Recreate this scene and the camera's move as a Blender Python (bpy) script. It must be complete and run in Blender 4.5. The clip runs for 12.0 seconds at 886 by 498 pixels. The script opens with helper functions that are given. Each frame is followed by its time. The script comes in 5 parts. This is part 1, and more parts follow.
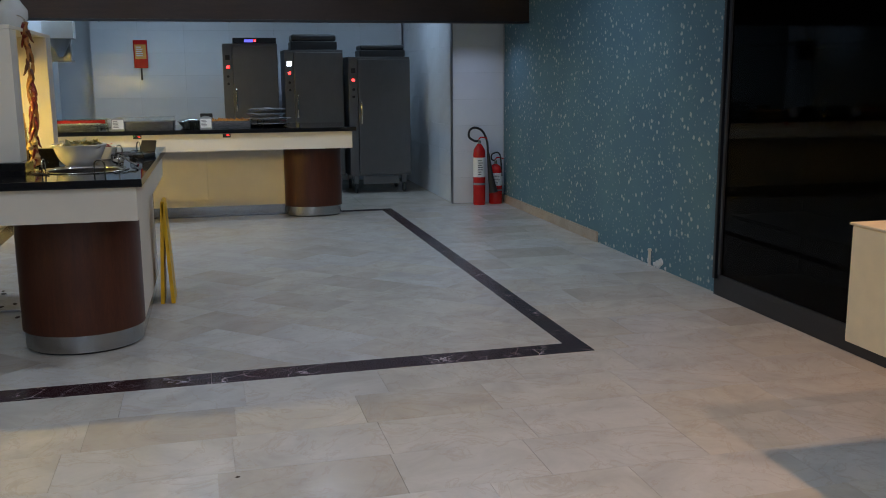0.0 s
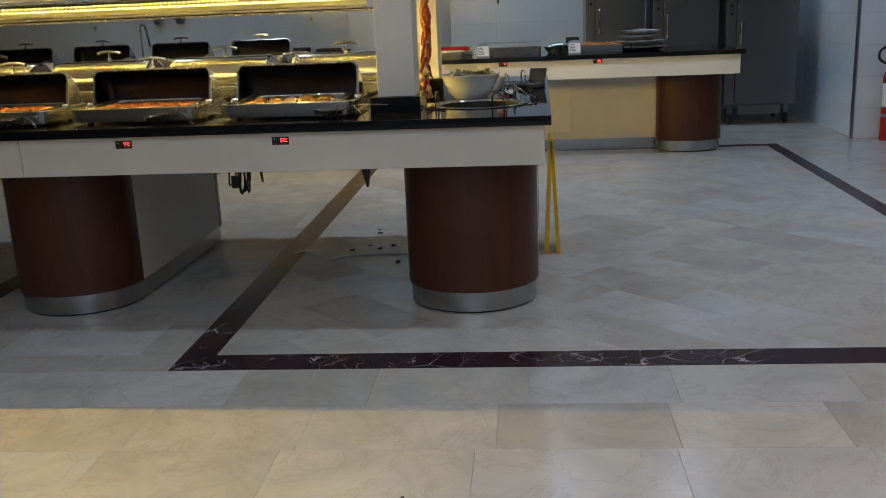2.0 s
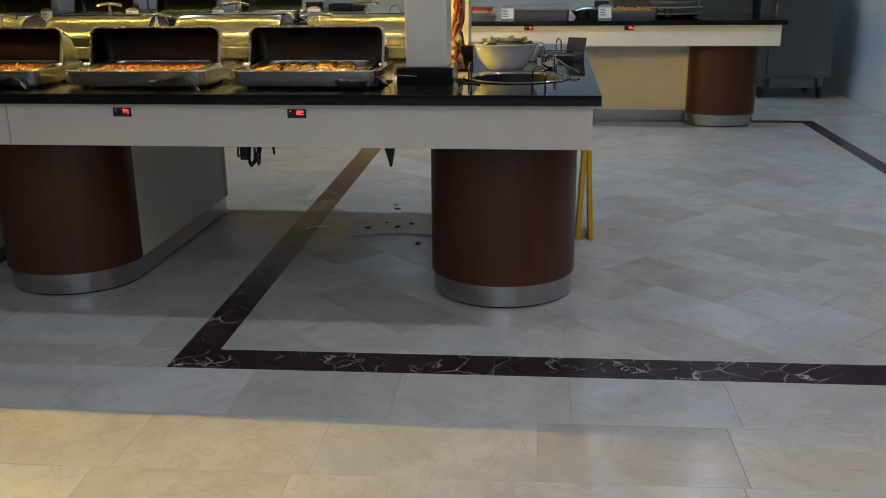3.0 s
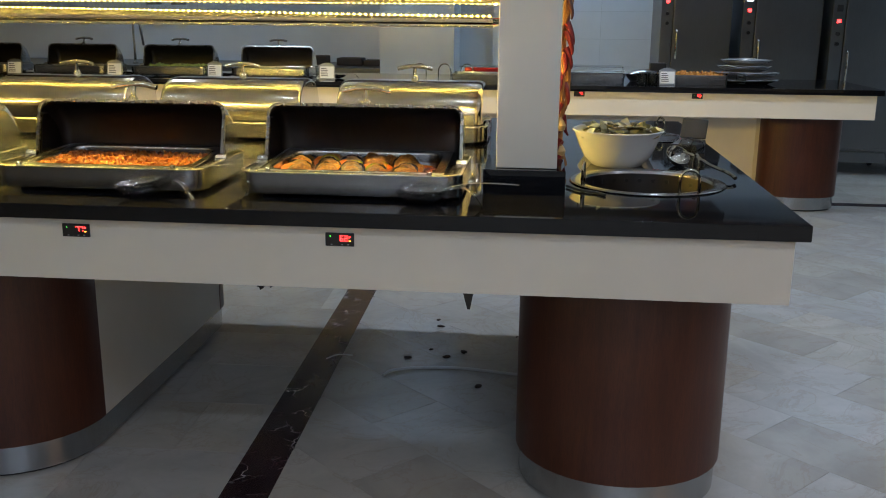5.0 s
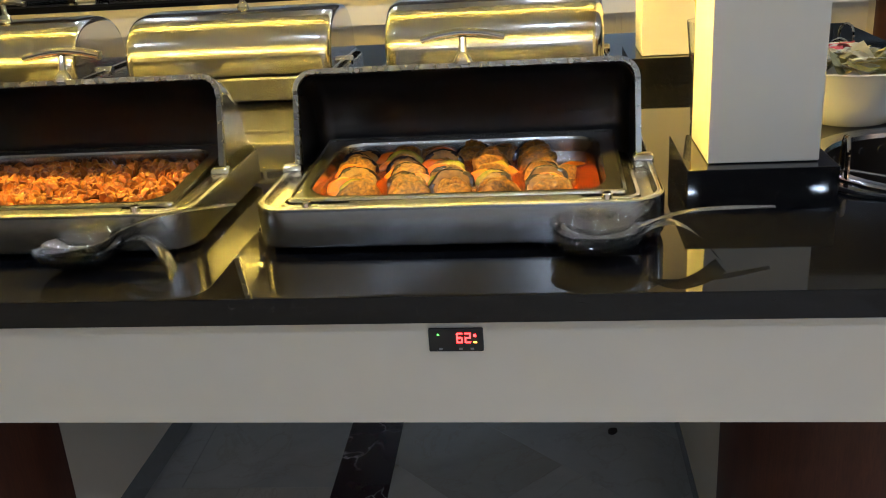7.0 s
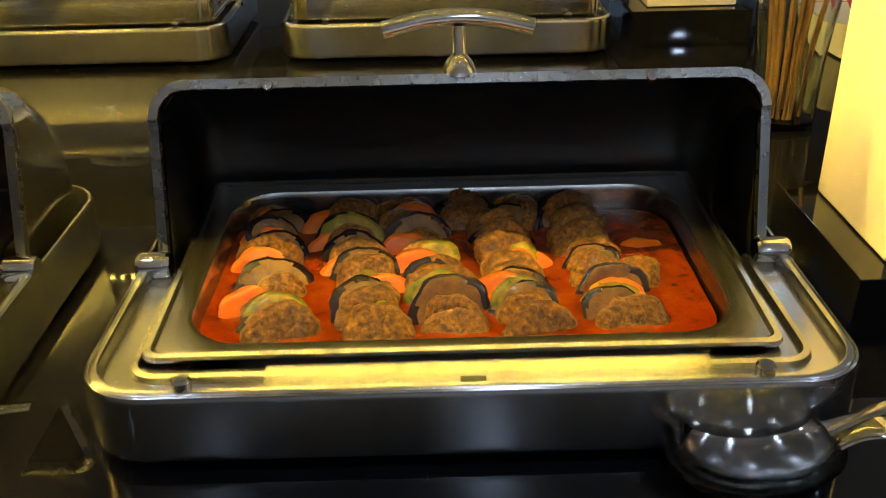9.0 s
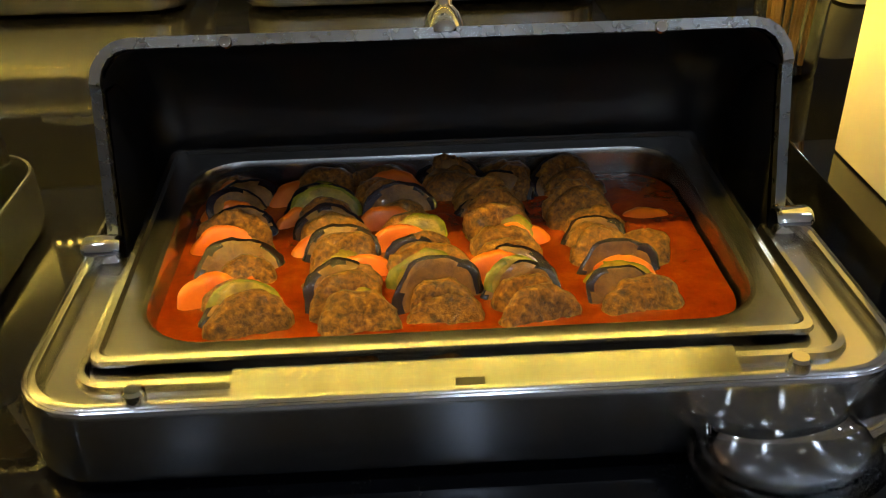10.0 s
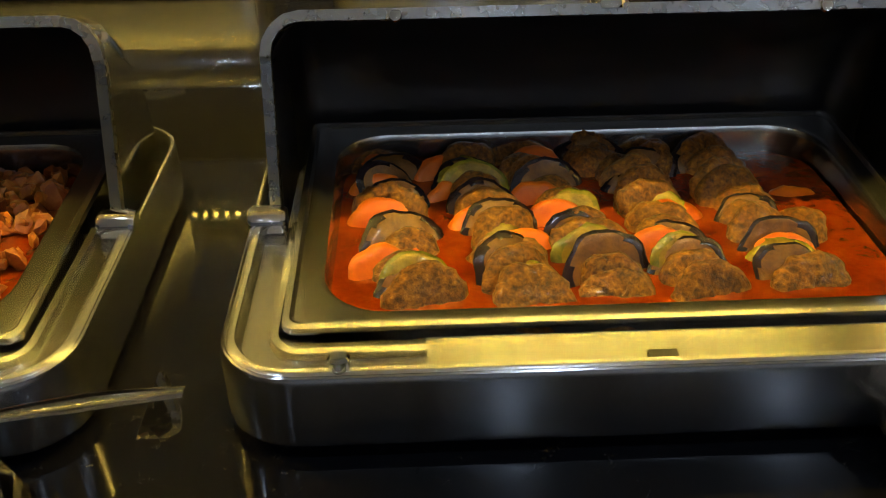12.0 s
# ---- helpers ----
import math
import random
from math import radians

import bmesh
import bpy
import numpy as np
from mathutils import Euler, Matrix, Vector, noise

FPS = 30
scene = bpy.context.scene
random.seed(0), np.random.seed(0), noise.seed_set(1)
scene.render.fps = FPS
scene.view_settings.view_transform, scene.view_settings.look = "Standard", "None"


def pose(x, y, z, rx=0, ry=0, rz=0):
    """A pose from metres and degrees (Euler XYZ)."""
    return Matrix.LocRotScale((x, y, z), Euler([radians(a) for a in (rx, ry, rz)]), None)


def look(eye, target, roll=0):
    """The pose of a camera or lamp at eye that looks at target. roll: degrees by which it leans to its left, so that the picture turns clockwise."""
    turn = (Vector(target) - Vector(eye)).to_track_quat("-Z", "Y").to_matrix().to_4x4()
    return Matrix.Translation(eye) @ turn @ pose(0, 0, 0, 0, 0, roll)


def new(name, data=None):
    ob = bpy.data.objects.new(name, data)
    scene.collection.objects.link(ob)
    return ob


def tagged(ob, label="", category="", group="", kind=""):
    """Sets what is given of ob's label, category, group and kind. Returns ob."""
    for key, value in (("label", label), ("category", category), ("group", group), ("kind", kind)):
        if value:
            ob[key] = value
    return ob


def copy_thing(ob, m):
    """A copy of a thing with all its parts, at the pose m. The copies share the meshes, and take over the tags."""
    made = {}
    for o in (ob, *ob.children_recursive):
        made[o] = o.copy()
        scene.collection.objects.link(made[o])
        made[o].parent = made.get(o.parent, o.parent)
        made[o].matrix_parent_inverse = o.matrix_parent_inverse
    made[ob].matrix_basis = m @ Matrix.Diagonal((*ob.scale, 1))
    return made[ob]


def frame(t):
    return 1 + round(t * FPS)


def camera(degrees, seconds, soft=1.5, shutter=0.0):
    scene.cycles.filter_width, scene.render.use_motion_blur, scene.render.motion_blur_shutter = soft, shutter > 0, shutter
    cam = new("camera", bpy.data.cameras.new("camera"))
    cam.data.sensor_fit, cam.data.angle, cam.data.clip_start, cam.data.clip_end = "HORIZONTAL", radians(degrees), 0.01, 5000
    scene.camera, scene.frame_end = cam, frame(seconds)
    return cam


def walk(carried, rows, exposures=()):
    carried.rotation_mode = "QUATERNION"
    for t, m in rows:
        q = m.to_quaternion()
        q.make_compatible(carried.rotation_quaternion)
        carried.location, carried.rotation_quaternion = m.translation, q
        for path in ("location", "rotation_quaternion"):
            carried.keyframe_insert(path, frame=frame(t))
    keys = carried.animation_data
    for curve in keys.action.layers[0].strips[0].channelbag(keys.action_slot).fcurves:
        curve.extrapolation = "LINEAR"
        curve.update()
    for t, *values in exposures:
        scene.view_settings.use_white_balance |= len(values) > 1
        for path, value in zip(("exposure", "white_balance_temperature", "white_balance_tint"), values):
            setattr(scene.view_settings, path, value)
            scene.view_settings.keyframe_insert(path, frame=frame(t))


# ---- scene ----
cam = camera(51.0, 12.0, soft=1.0)
PATH = [
    (0, (0.246, -0.392, 1.454), (0.702, 1.521, 1.09), -0.4),
    (0.5, (0.132, -0.184, 1.461), (0.327, 1.767, 1.066), -1.0),
    (1, (0.065, -0.052, 1.461), (0.004, 1.9, 1.033), -1.6),
    (1.5, (-0.073, 0.279, 1.466), (-0.217, 2.215, 0.985), -1.9),
    (2, (-0.184, 0.517, 1.42), (-0.401, 2.441, 0.918), -2.5),
    (2.5, (-0.256, 0.692, 1.447), (-0.501, 2.587, 0.856), -1.4),
    (4.5, (-0.705, 1.875, 1.451), (-0.85, 3.798, 0.924), 1.3),
    (5, (-0.828, 2.176, 1.46), (-1.021, 4.105, 0.969), 0.5),
    (5.5, (-0.923, 2.431, 1.45), (-1.132, 4.359, 0.964), -0.3),
    (6, (-1.023, 2.731, 1.447), (-1.231, 4.653, 0.937), -2.2),
    (6.5, (-1.102, 3.071, 1.445), (-1.333, 4.976, 0.882), -3.7),
    (7, (-1.203, 3.343, 1.463), (-1.427, 5.199, 0.754), -3.7),
    (7.5, (-1.284, 3.591, 1.469), (-1.392, 5.44, 0.714), -2.7),
    (9.5, (-1.372, 4.134, 1.445), (-1.335, 5.876, 0.463), -1.2),
    (10, (-1.379, 4.164, 1.436), (-1.303, 5.879, 0.41), -1.2),
    (10.5, (-1.389, 4.176, 1.436), (-1.289, 5.867, 0.373), -1.1),
    (11, (-1.411, 4.176, 1.437), (-1.288, 5.86, 0.366), -0.4),
    (11.5, (-1.458, 4.17, 1.439), (-1.321, 5.857, 0.374), -0.0),
    (12, (-1.51, 4.159, 1.437), (-1.453, 5.854, 0.377), -0.7),
]
EXPOSURES = [(0.0, 0.12), (2.5, 0.15), (4.5, 0.44), (5.5, 0.5), (6.5, 0.64), (7.5, 0.46), (9.5, -0.36), (12.0, -0.5)]
walk(cam, [(t, look(eye, target, roll)) for t, eye, target, roll in PATH], EXPOSURES)

# ---- world and lamps ----
world = bpy.data.worlds.new("world")
scene.world = world
world.use_nodes = True
world.node_tree.nodes["Background"].inputs[0].default_value = (0.5, 0.6, 0.8, 1)
world.node_tree.nodes["Background"].inputs[1].default_value = 0.002

COOL = (0.60, 0.755, 1.0)
WARM = (1.0, 0.60, 0.33)
LEDDOT = (1.0, 0.68, 0.115)


def area_lamp(name, m, power, colour, sx, sy, shape="RECTANGLE", spread=180):
    d = bpy.data.lights.new(name, "AREA")
    d.energy, d.color, d.shape, d.size, d.size_y = power, colour, shape, sx, sy
    d.spread = radians(spread)
    ob = new(name, d)
    ob.matrix_world = m
    return ob


CEIL = 2.95
# Added unseen fills: (2.3, 6.7) for the wallpaper, y -1.4 row for the apron.
DOWNLIGHTS = [(-3.40, 8.1), (-2.28, 8.1), (-1.16, 8.1), (-0.04, 8.1), (1.08, 8.1), (2.3, 6.7),
              (-3.40, 4.4), (-2.28, 4.4), (-1.16, 4.4), (-0.04, 4.4), (1.08, 4.4),
              (-3.40, 2.2), (-2.28, 2.2), (-1.16, 2.2), (-0.04, 2.2), (1.08, 2.2), (-2.28, 0.5), (-1.16, 0.5), (-0.04, 0.5), (1.08, 0.5),
              (-2.28, -1.4), (-1.16, -1.4), (-0.04, -1.4), (1.08, -1.4)]
for dx, dy in DOWNLIGHTS:
    area_lamp("downlight_lamp", pose(dx, dy, CEIL - 0.03), (10.0 if dx > 2 else 7.6) if dy > 5 else (6.5 if dx > 0.5 else 1.5) if dy > 3 else (0.5 if dx < -2 else 3.4) if dy > 1 else (1.5 if dx < -2 else 5.4) if dy > 0 else (5.0 if dx < -2 else 16.0), COOL, 0.11, 0.11, "DISK", 150 if dy > 0 else 180)
# Only (2.0, 11.0) follows a highlight; the others are added to light the kitchen.
KITCHEN = [(-4.9, 11.45), (-2.05, 11.16), (-0.3, 11.5), (2.0, 11.0)]
for kx, ky in KITCHEN:
    area_lamp("kitchen_panel_lamp", pose(kx, ky, 2.715), 5.4, (0.42, 0.66, 1.0), 1.16, 0.56)
area_lamp("kitchen_corner_lamp", pose(3.05, 9.55, 1.96), 1.6, (0.5, 0.62, 1.0), 0.12, 0.12, "DISK", 140)
for wy in (1.4, 2.56):
    area_lamp("warm_lamp", pose(3.22, wy, 2.9), 15.0, WARM, 0.09, 0.09, "DISK", 150)

# ---- materials ----


class Mat:
    """A Principled material with a few short ways to add nodes."""

    def __init__(self, name, colour=(0.5, 0.5, 0.5), rough=0.5, metal=0.0, **more):
        self.m = bpy.data.materials.new(name)
        self.m.use_nodes = True
        self.t = self.m.node_tree
        self.p = self.t.nodes["Principled BSDF"]
        self.p.inputs["Base Color"].default_value = (*colour, 1)
        self.p.inputs["Roughness"].default_value = rough
        self.p.inputs["Metallic"].default_value = metal
        for k, v in more.items():
            self.p.inputs[k.replace("_", " ")].default_value = v
        self.xyz = None

    def node(self, kind, **values):
        n = self.t.nodes.new(kind)
        for k, v in values.items():
            n.inputs[k.replace("_", " ")].default_value = v
        return n

    def link(self, a, b):
        self.t.links.new(a, b)

    def coords(self, scale=(1, 1, 1), per_object=False):
        tc = self.t.nodes.new("ShaderNodeTexCoord")
        mp = self.t.nodes.new("ShaderNodeMapping")
        mp.inputs["Scale"].default_value = scale
        self.link(tc.outputs["Object"], mp.inputs["Vector"])
        if per_object:
            info = self.t.nodes.new("ShaderNodeObjectInfo")
            mul = self.t.nodes.new("ShaderNodeVectorMath")
            mul.operation = "SCALE"
            mul.inputs[0].default_value = (37.0, 61.0, 23.0)
            self.link(info.outputs["Random"], mul.inputs["Scale"])
            self.link(mul.outputs[0], mp.inputs["Location"])
        return mp.outputs[0]

    def noise(self, vec, scale, detail=4.0, rough=0.55, dist=0.0):
        n = self.node("ShaderNodeTexNoise", Scale=scale, Detail=detail, Roughness=rough, Distortion=dist)
        self.link(vec, n.inputs["Vector"])
        return n.outputs["Fac"]

    def ramp(self, fac, stops):
        r = self.t.nodes.new("ShaderNodeValToRGB")
        e = r.color_ramp.elements
        while len(e) < len(stops):
            e.new(0.5)
        for el, (pos, col) in zip(e, stops):
            el.position = pos
            el.color = (*col, 1) if len(col) == 3 else col
        self.link(fac, r.inputs["Fac"])
        return r.outputs["Color"]

    def mix(self, fac, a, b, mode="MIX"):
        n = self.t.nodes.new("ShaderNodeMix")
        n.data_type, n.blend_type = "RGBA", mode
        for sock, v in ((n.inputs[0], fac), (n.inputs[6], a), (n.inputs[7], b)):
            if isinstance(v, (int, float)):
                sock.default_value = v
            elif isinstance(v, tuple):
                sock.default_value = (*v, 1)
            else:
                self.link(v, sock)
        return n.outputs[2]

    def grey(self, fac, lo, hi, a=0.0, b=1.0):
        n = self.t.nodes.new("ShaderNodeMapRange")
        n.inputs[1].default_value, n.inputs[2].default_value = a, b
        n.inputs[3].default_value, n.inputs[4].default_value = lo, hi
        self.link(fac, n.inputs[0])
        return n.outputs[0]

    def colour(self, sock):
        self.link(sock, self.p.inputs["Base Color"])
        return self

    def rough(self, sock):
        self.link(sock, self.p.inputs["Roughness"])
        return self

    def bump(self, fac, strength=0.2, distance=0.002):
        b = self.node("ShaderNodeBump", Strength=strength, Distance=distance)
        self.link(fac, b.inputs["Height"])
        self.link(b.outputs[0], self.p.inputs["Normal"])
        return self


def glow(name, colour, strength):
    k = Mat(name, (0.02, 0.02, 0.02), 0.4)
    k.p.inputs["Emission Color"].default_value = (*colour, 1)
    k.p.inputs["Emission Strength"].default_value = strength
    return k.m


def plain(name, colour, rough=0.5, metal=0.0, var=0.12, scale=14.0, bump=0.0, **more):
    """Paint, plastic, cloth: one colour with soft uneven tone and gloss."""
    k = Mat(name, colour, rough, metal, **more)
    v = k.coords()
    f = k.noise(v, scale)
    g = k.noise(v, scale * 9, 3.0)
    dark = tuple(c * (1 - var) for c in colour)
    light = tuple(min(1, c * (1 + var)) for c in colour)
    k.colour(k.mix(k.grey(g, 0.0, 0.35), k.ramp(f, [(0.3, dark), (0.7, light)]), dark))
    k.rough(k.grey(f, max(0.02, rough * 0.8), min(1, rough * 1.25)))
    if bump:
        k.bump(g, bump, 0.001)
    return k.m


def marble(name, base, vein, band=False):
    k = Mat(name, base, 0.16, Specular_IOR_Level=0.4)
    v = k.coords(per_object=True)
    info = k.t.nodes.new("ShaderNodeObjectInfo")
    cloud = k.noise(v, 3.2, 5.0, 0.6, 0.8)
    fine = k.noise(v, 34.0, 4.0, 0.6)
    warp = k.noise(v, 2.4, 6.0, 0.62, 1.6)
    line = k.t.nodes.new("ShaderNodeMath")
    line.operation = "ABSOLUTE"
    sub = k.t.nodes.new("ShaderNodeMath")
    sub.operation = "SUBTRACT"
    k.link(warp, sub.inputs[0])
    sub.inputs[1].default_value = 0.5
    k.link(sub.outputs[0], line.inputs[0])
    if band:
        vor = k.t.nodes.new("ShaderNodeTexVoronoi")
        vor.feature = "DISTANCE_TO_EDGE"
        vor.inputs["Scale"].default_value = 11.0
        jit = k.mix(0.16, v, k.noise(v, 9.0, 4.0))
        k.link(jit, vor.inputs["Vector"])
        thin = k.grey(vor.outputs["Distance"], 1.0, 0.0, 0.0, 0.035)
        patch = k.grey(k.noise(v, 5.0, 3.0), 0.0, 1.0, 0.48, 0.66)
        mul = k.t.nodes.new("ShaderNodeMath")
        mul.operation = "MULTIPLY"
        k.link(thin, mul.inputs[0])
        k.link(patch, mul.inputs[1])
        tone = k.ramp(cloud, [(0.3, base), (0.75, tuple(c * 2.6 for c in base))])
        k.colour(k.mix(mul.outputs[0], tone, vein))
    else:
        low = tuple(c * 0.80 for c in base)
        tone = k.ramp(cloud, [(0.25, low), (0.55, base), (0.8, (min(1, base[0] * 1.12), min(1, base[1] * 1.13), min(1, base[2] * 1.16)))])
        each = k.ramp(info.outputs["Random"], [(0.0, (0.80, 0.77, 0.72)), (0.3, (1.0, 0.97, 0.9)), (0.65, (0.92, 0.92, 0.91)), (1.0, (1.0, 1.0, 1.0))])
        tone = k.mix(1.0, tone, each, "MULTIPLY")
        thin = k.grey(line.outputs[0], 0.26, 0.0, 0.0, 0.022)
        tone = k.mix(thin, tone, vein)
        k.colour(k.mix(k.grey(fine, 0.0, 0.35, 0.5, 0.75), tone, low))
    k.rough(k.grey(k.noise(v, 3.0, 2.0), 0.20, 0.29))
    k.bump(fine, 0.03, 0.0006)
    return k.m


def steel(name, colour, rough, grain=(1, 60, 60), contrast=0.5, smear=0.25, brushed=0.0, coat=0.0):
    k = Mat(name, colour, rough, 1.0, Coat_Weight=coat, Coat_Roughness=0.025, Coat_IOR=1.8)
    if brushed:
        tan = k.t.nodes.new("ShaderNodeTangent")
        tan.direction_type, tan.axis = "RADIAL", "Z"
        k.link(tan.outputs[0], k.p.inputs["Tangent"])
        k.p.inputs["Anisotropic"].default_value = brushed
        k.p.inputs["Anisotropic Rotation"].default_value = 0.25
    g = k.noise(k.coords(grain), 9.0, 4.0, 0.6)
    s = k.noise(k.coords(), 6.0, 4.0, 0.6)
    k.colour(k.mix(k.grey(s, 0.0, smear * 0.6, 0.4, 0.75), k.ramp(g, [(0.2, tuple(c * (1 - contrast * 0.3) for c in colour)), (0.8, colour)]), tuple(c * 0.6 for c in colour)))
    n = k.t.nodes.new("ShaderNodeMath")
    n.operation = "ADD"
    k.link(k.grey(g, rough * 0.75, rough * 1.15), n.inputs[0])
    k.link(k.grey(s, 0.0, 0.03, 0.3, 0.9), n.inputs[1])
    k.rough(n.outputs[0])
    return k.m


def wood(name, a, b, rough, scale=(14, 14, 1.2)):
    k = Mat(name, a, rough)
    v = k.coords(scale)
    f = k.noise(v, 3.0, 6.0, 0.6, 0.4)
    g = k.noise(v, 26.0, 3.0, 0.6)
    k.colour(k.mix(k.grey(g, 0.0, 0.5, 0.4, 0.7), k.ramp(f, [(0.3, a), (0.7, b)]), tuple(c * 0.6 for c in a)))
    k.rough(k.grey(k.noise(k.coords(), 5.0), rough * 0.8, rough * 1.3))
    k.bump(g, 0.04, 0.0005)
    return k.m


M_TILE = marble("cream_marble", (0.56, 0.53, 0.49), (0.36, 0.26, 0.18))
M_BAND = marble("dark_red_marble", (0.020, 0.009, 0.011), (0.58, 0.52, 0.54), True)
M_GROUT = plain("grout", (0.40, 0.37, 0.32), 0.9)
M_CREAM = plain("cream_laminate", (0.78, 0.71, 0.595), 0.45, var=0.05, scale=3.0, bump=0.02)
M_WOOD = wood("mahogany_veneer", (0.066, 0.016, 0.006), (0.100, 0.026, 0.009), 0.36)
M_DARKWOOD = wood("dark_bulkhead_wood", (0.030, 0.015, 0.009), (0.045, 0.023, 0.014), 0.4, (1.2, 14, 14))
M_STEEL = steel("brushed_steel", (0.47, 0.475, 0.48), 0.20, (5, 5, 0.4), 0.5, 0.2, 0.7)
M_PAN = steel("satin_pan_steel", (0.52, 0.51, 0.485), 0.21, (4, 4, 4), 0.3, 0.10)
M_SPOON = steel("worn_spoon_steel", (0.90, 0.89, 0.87), 0.05, (5, 5, 5), 0.4, 0.15)
M_POLISH = steel("polished_steel", (0.62, 0.60, 0.56), 0.06, (3, 3, 3), 0.2, 0.10)
M_LID = steel("polished_lid_steel", (0.62, 0.60, 0.56), 0.13, (3, 3, 3), 0.2, 0.10, 0.0, 1.0)
M_LEDGE = steel("ledge_steel", (0.50, 0.49, 0.46), 0.13, (60, 2, 2), 0.5, 0.3)
M_EDGE = steel("worn_steel_edge", (0.30, 0.295, 0.28), 0.28, (8, 8, 8), 0.6, 0.5)
M_MIRROR = steel("bright_steel", (0.80, 0.79, 0.76), 0.06, (3, 3, 3), 0.1, 0.06)
M_OVEN = steel("dull_cabinet_steel", (0.21, 0.215, 0.22), 0.36, (60, 60, 1), 0.6, 0.35)
# Lid-inside steel, its dark reflection put into the colour; also lines the kettle well.
M_SHADESTEEL = steel("shade_toned_steel", (0.085, 0.08, 0.078), 0.40, (4, 4, 4), 0.4, 0.3)
M_RUBBER = plain("black_rubber", (0.018, 0.018, 0.018), 0.6)
M_BLACK = plain("black_plastic", (0.014, 0.014, 0.015), 0.35)
M_WHITE = plain("white_ceramic", (0.68, 0.68, 0.665), 0.12, var=0.03)
M_PLASTER = plain("ceiling_paint", (0.74, 0.74, 0.72), 0.85, var=0.04, scale=2.0)
M_WTILE = plain("white_glazed_tile", (0.70, 0.74, 0.78), 0.16, var=0.04, scale=3.0)
M_WGROUT = plain("tile_joint", (0.50, 0.53, 0.56), 0.9)
M_GUARD = steel("corner_guard", (0.35, 0.37, 0.40), 0.4)
M_PAPER = plain("paper", (0.78, 0.79, 0.80), 0.6, var=0.02)
M_INK = plain("print", (0.12, 0.12, 0.14), 0.6)
M_RED = plain("red_paint", (0.50, 0.012, 0.012), 0.22, var=0.08)
M_YELLOW = plain("yellow_plastic", (0.75, 0.42, 0.008), 0.38)
M_BEIGE = plain("beige_board", (0.62, 0.50, 0.34), 0.5, var=0.06)


def granite():
    k = Mat("black_granite", (0.010, 0.010, 0.011), 0.07, Specular_IOR_Level=0.36)
    v = k.coords()
    vor = k.t.nodes.new("ShaderNodeTexVoronoi")
    vor.inputs["Scale"].default_value = 420.0
    k.link(v, vor.inputs["Vector"])
    s = k.grey(vor.outputs["Distance"], 0.55, 0.0, 0.0, 0.32)
    spots = k.grey(k.noise(v, 60.0, 2.0), 0.0, 1.0, 0.56, 0.66)
    mul = k.t.nodes.new("ShaderNodeMath")
    mul.operation = "MULTIPLY"
    k.link(s, mul.inputs[0])
    k.link(spots, mul.inputs[1])
    k.colour(k.mix(mul.outputs[0], (0.006, 0.006, 0.007), (0.12, 0.10, 0.07)))
    k.rough(k.grey(k.noise(v, 9.0, 4.0), 0.015, 0.055))
    return k.m


def wallpaper():
    k = Mat("flowered_wallpaper", (0.12, 0.2, 0.23), 0.8)
    v = k.coords()
    vor = k.t.nodes.new("ShaderNodeTexVoronoi")
    vor.inputs["Scale"].default_value = 13.0
    wob = k.mix(0.018, v, k.noise(v, 60.0, 2.0))
    k.link(wob, vor.inputs["Vector"])
    big = k.grey(vor.outputs["Distance"], 0.8, 0.0, 0.15, 0.24)
    v2 = k.t.nodes.new("ShaderNodeTexVoronoi")
    v2.inputs["Scale"].default_value = 26.0
    k.link(wob, v2.inputs["Vector"])
    small = k.grey(v2.outputs["Distance"], 0.6, 0.0, 0.16, 0.24)
    ground = k.ramp(k.noise(v, 1.6, 3.0), [(0.3, (0.090, 0.175, 0.220)), (0.7, (0.115, 0.215, 0.245))])
    c = k.mix(small, ground, (0.34, 0.40, 0.38))
    k.colour(k.mix(big, c, (0.50, 0.52, 0.46)))
    k.bump(k.noise(v, 220.0, 2.0), 0.1, 0.0006)
    return k.m


def glassy(name, colour, rough=0.02):
    k = Mat(name, colour, rough, 0.0, Transmission_Weight=1.0, IOR=1.45)
    return k.m


M_GRANITE = granite()
M_WALLPAPER = wallpaper()
# Unseen walls' grey, set dim so steel and glass reflect a dark room.
M_UNSEEN = plain("unseen_wall_dim_grey", (0.22, 0.22, 0.235), 0.8, var=0.1, scale=2.0)
M_GLASS = glassy("clear_glass", (0.93, 0.96, 0.94))
M_SHELFGLASS = Mat("thin_shelf_glass", (0.95, 0.96, 0.95), 0.0, 0.0, Transmission_Weight=1.0, IOR=1.16).m
M_PANE = Mat("smoked_pane", (0.012, 0.014, 0.016), 0.03, 0.0, Transmission_Weight=1.0, IOR=1.14).m
M_FRAME = plain("dark_grey_frame", (0.016, 0.018, 0.022), 0.4)
M_SKIRT = marble("skirting_marble", (0.50, 0.42, 0.33), (0.30, 0.18, 0.12))
M_LED = glow("led_yellow", LEDDOT, 1450.0)
M_LEDRED = glow("digit_red", (1.0, 0.02, 0.02), 9.0)
M_LEDGREEN = glow("lamp_green", (0.1, 1.0, 0.1), 3.0)
M_LEDORANGE = glow("lamp_orange", (1.0, 0.45, 0.05), 4.0)
M_LEDWHITE = glow("lamp_white", (0.8, 0.9, 1.0), 6.0)
M_DOWN = glow("downlight_glow", COOL, 34.0)
M_TUBE = glow("tube_glow", (0.62, 0.80, 1.0), 3.0)

# ---- small builders ----


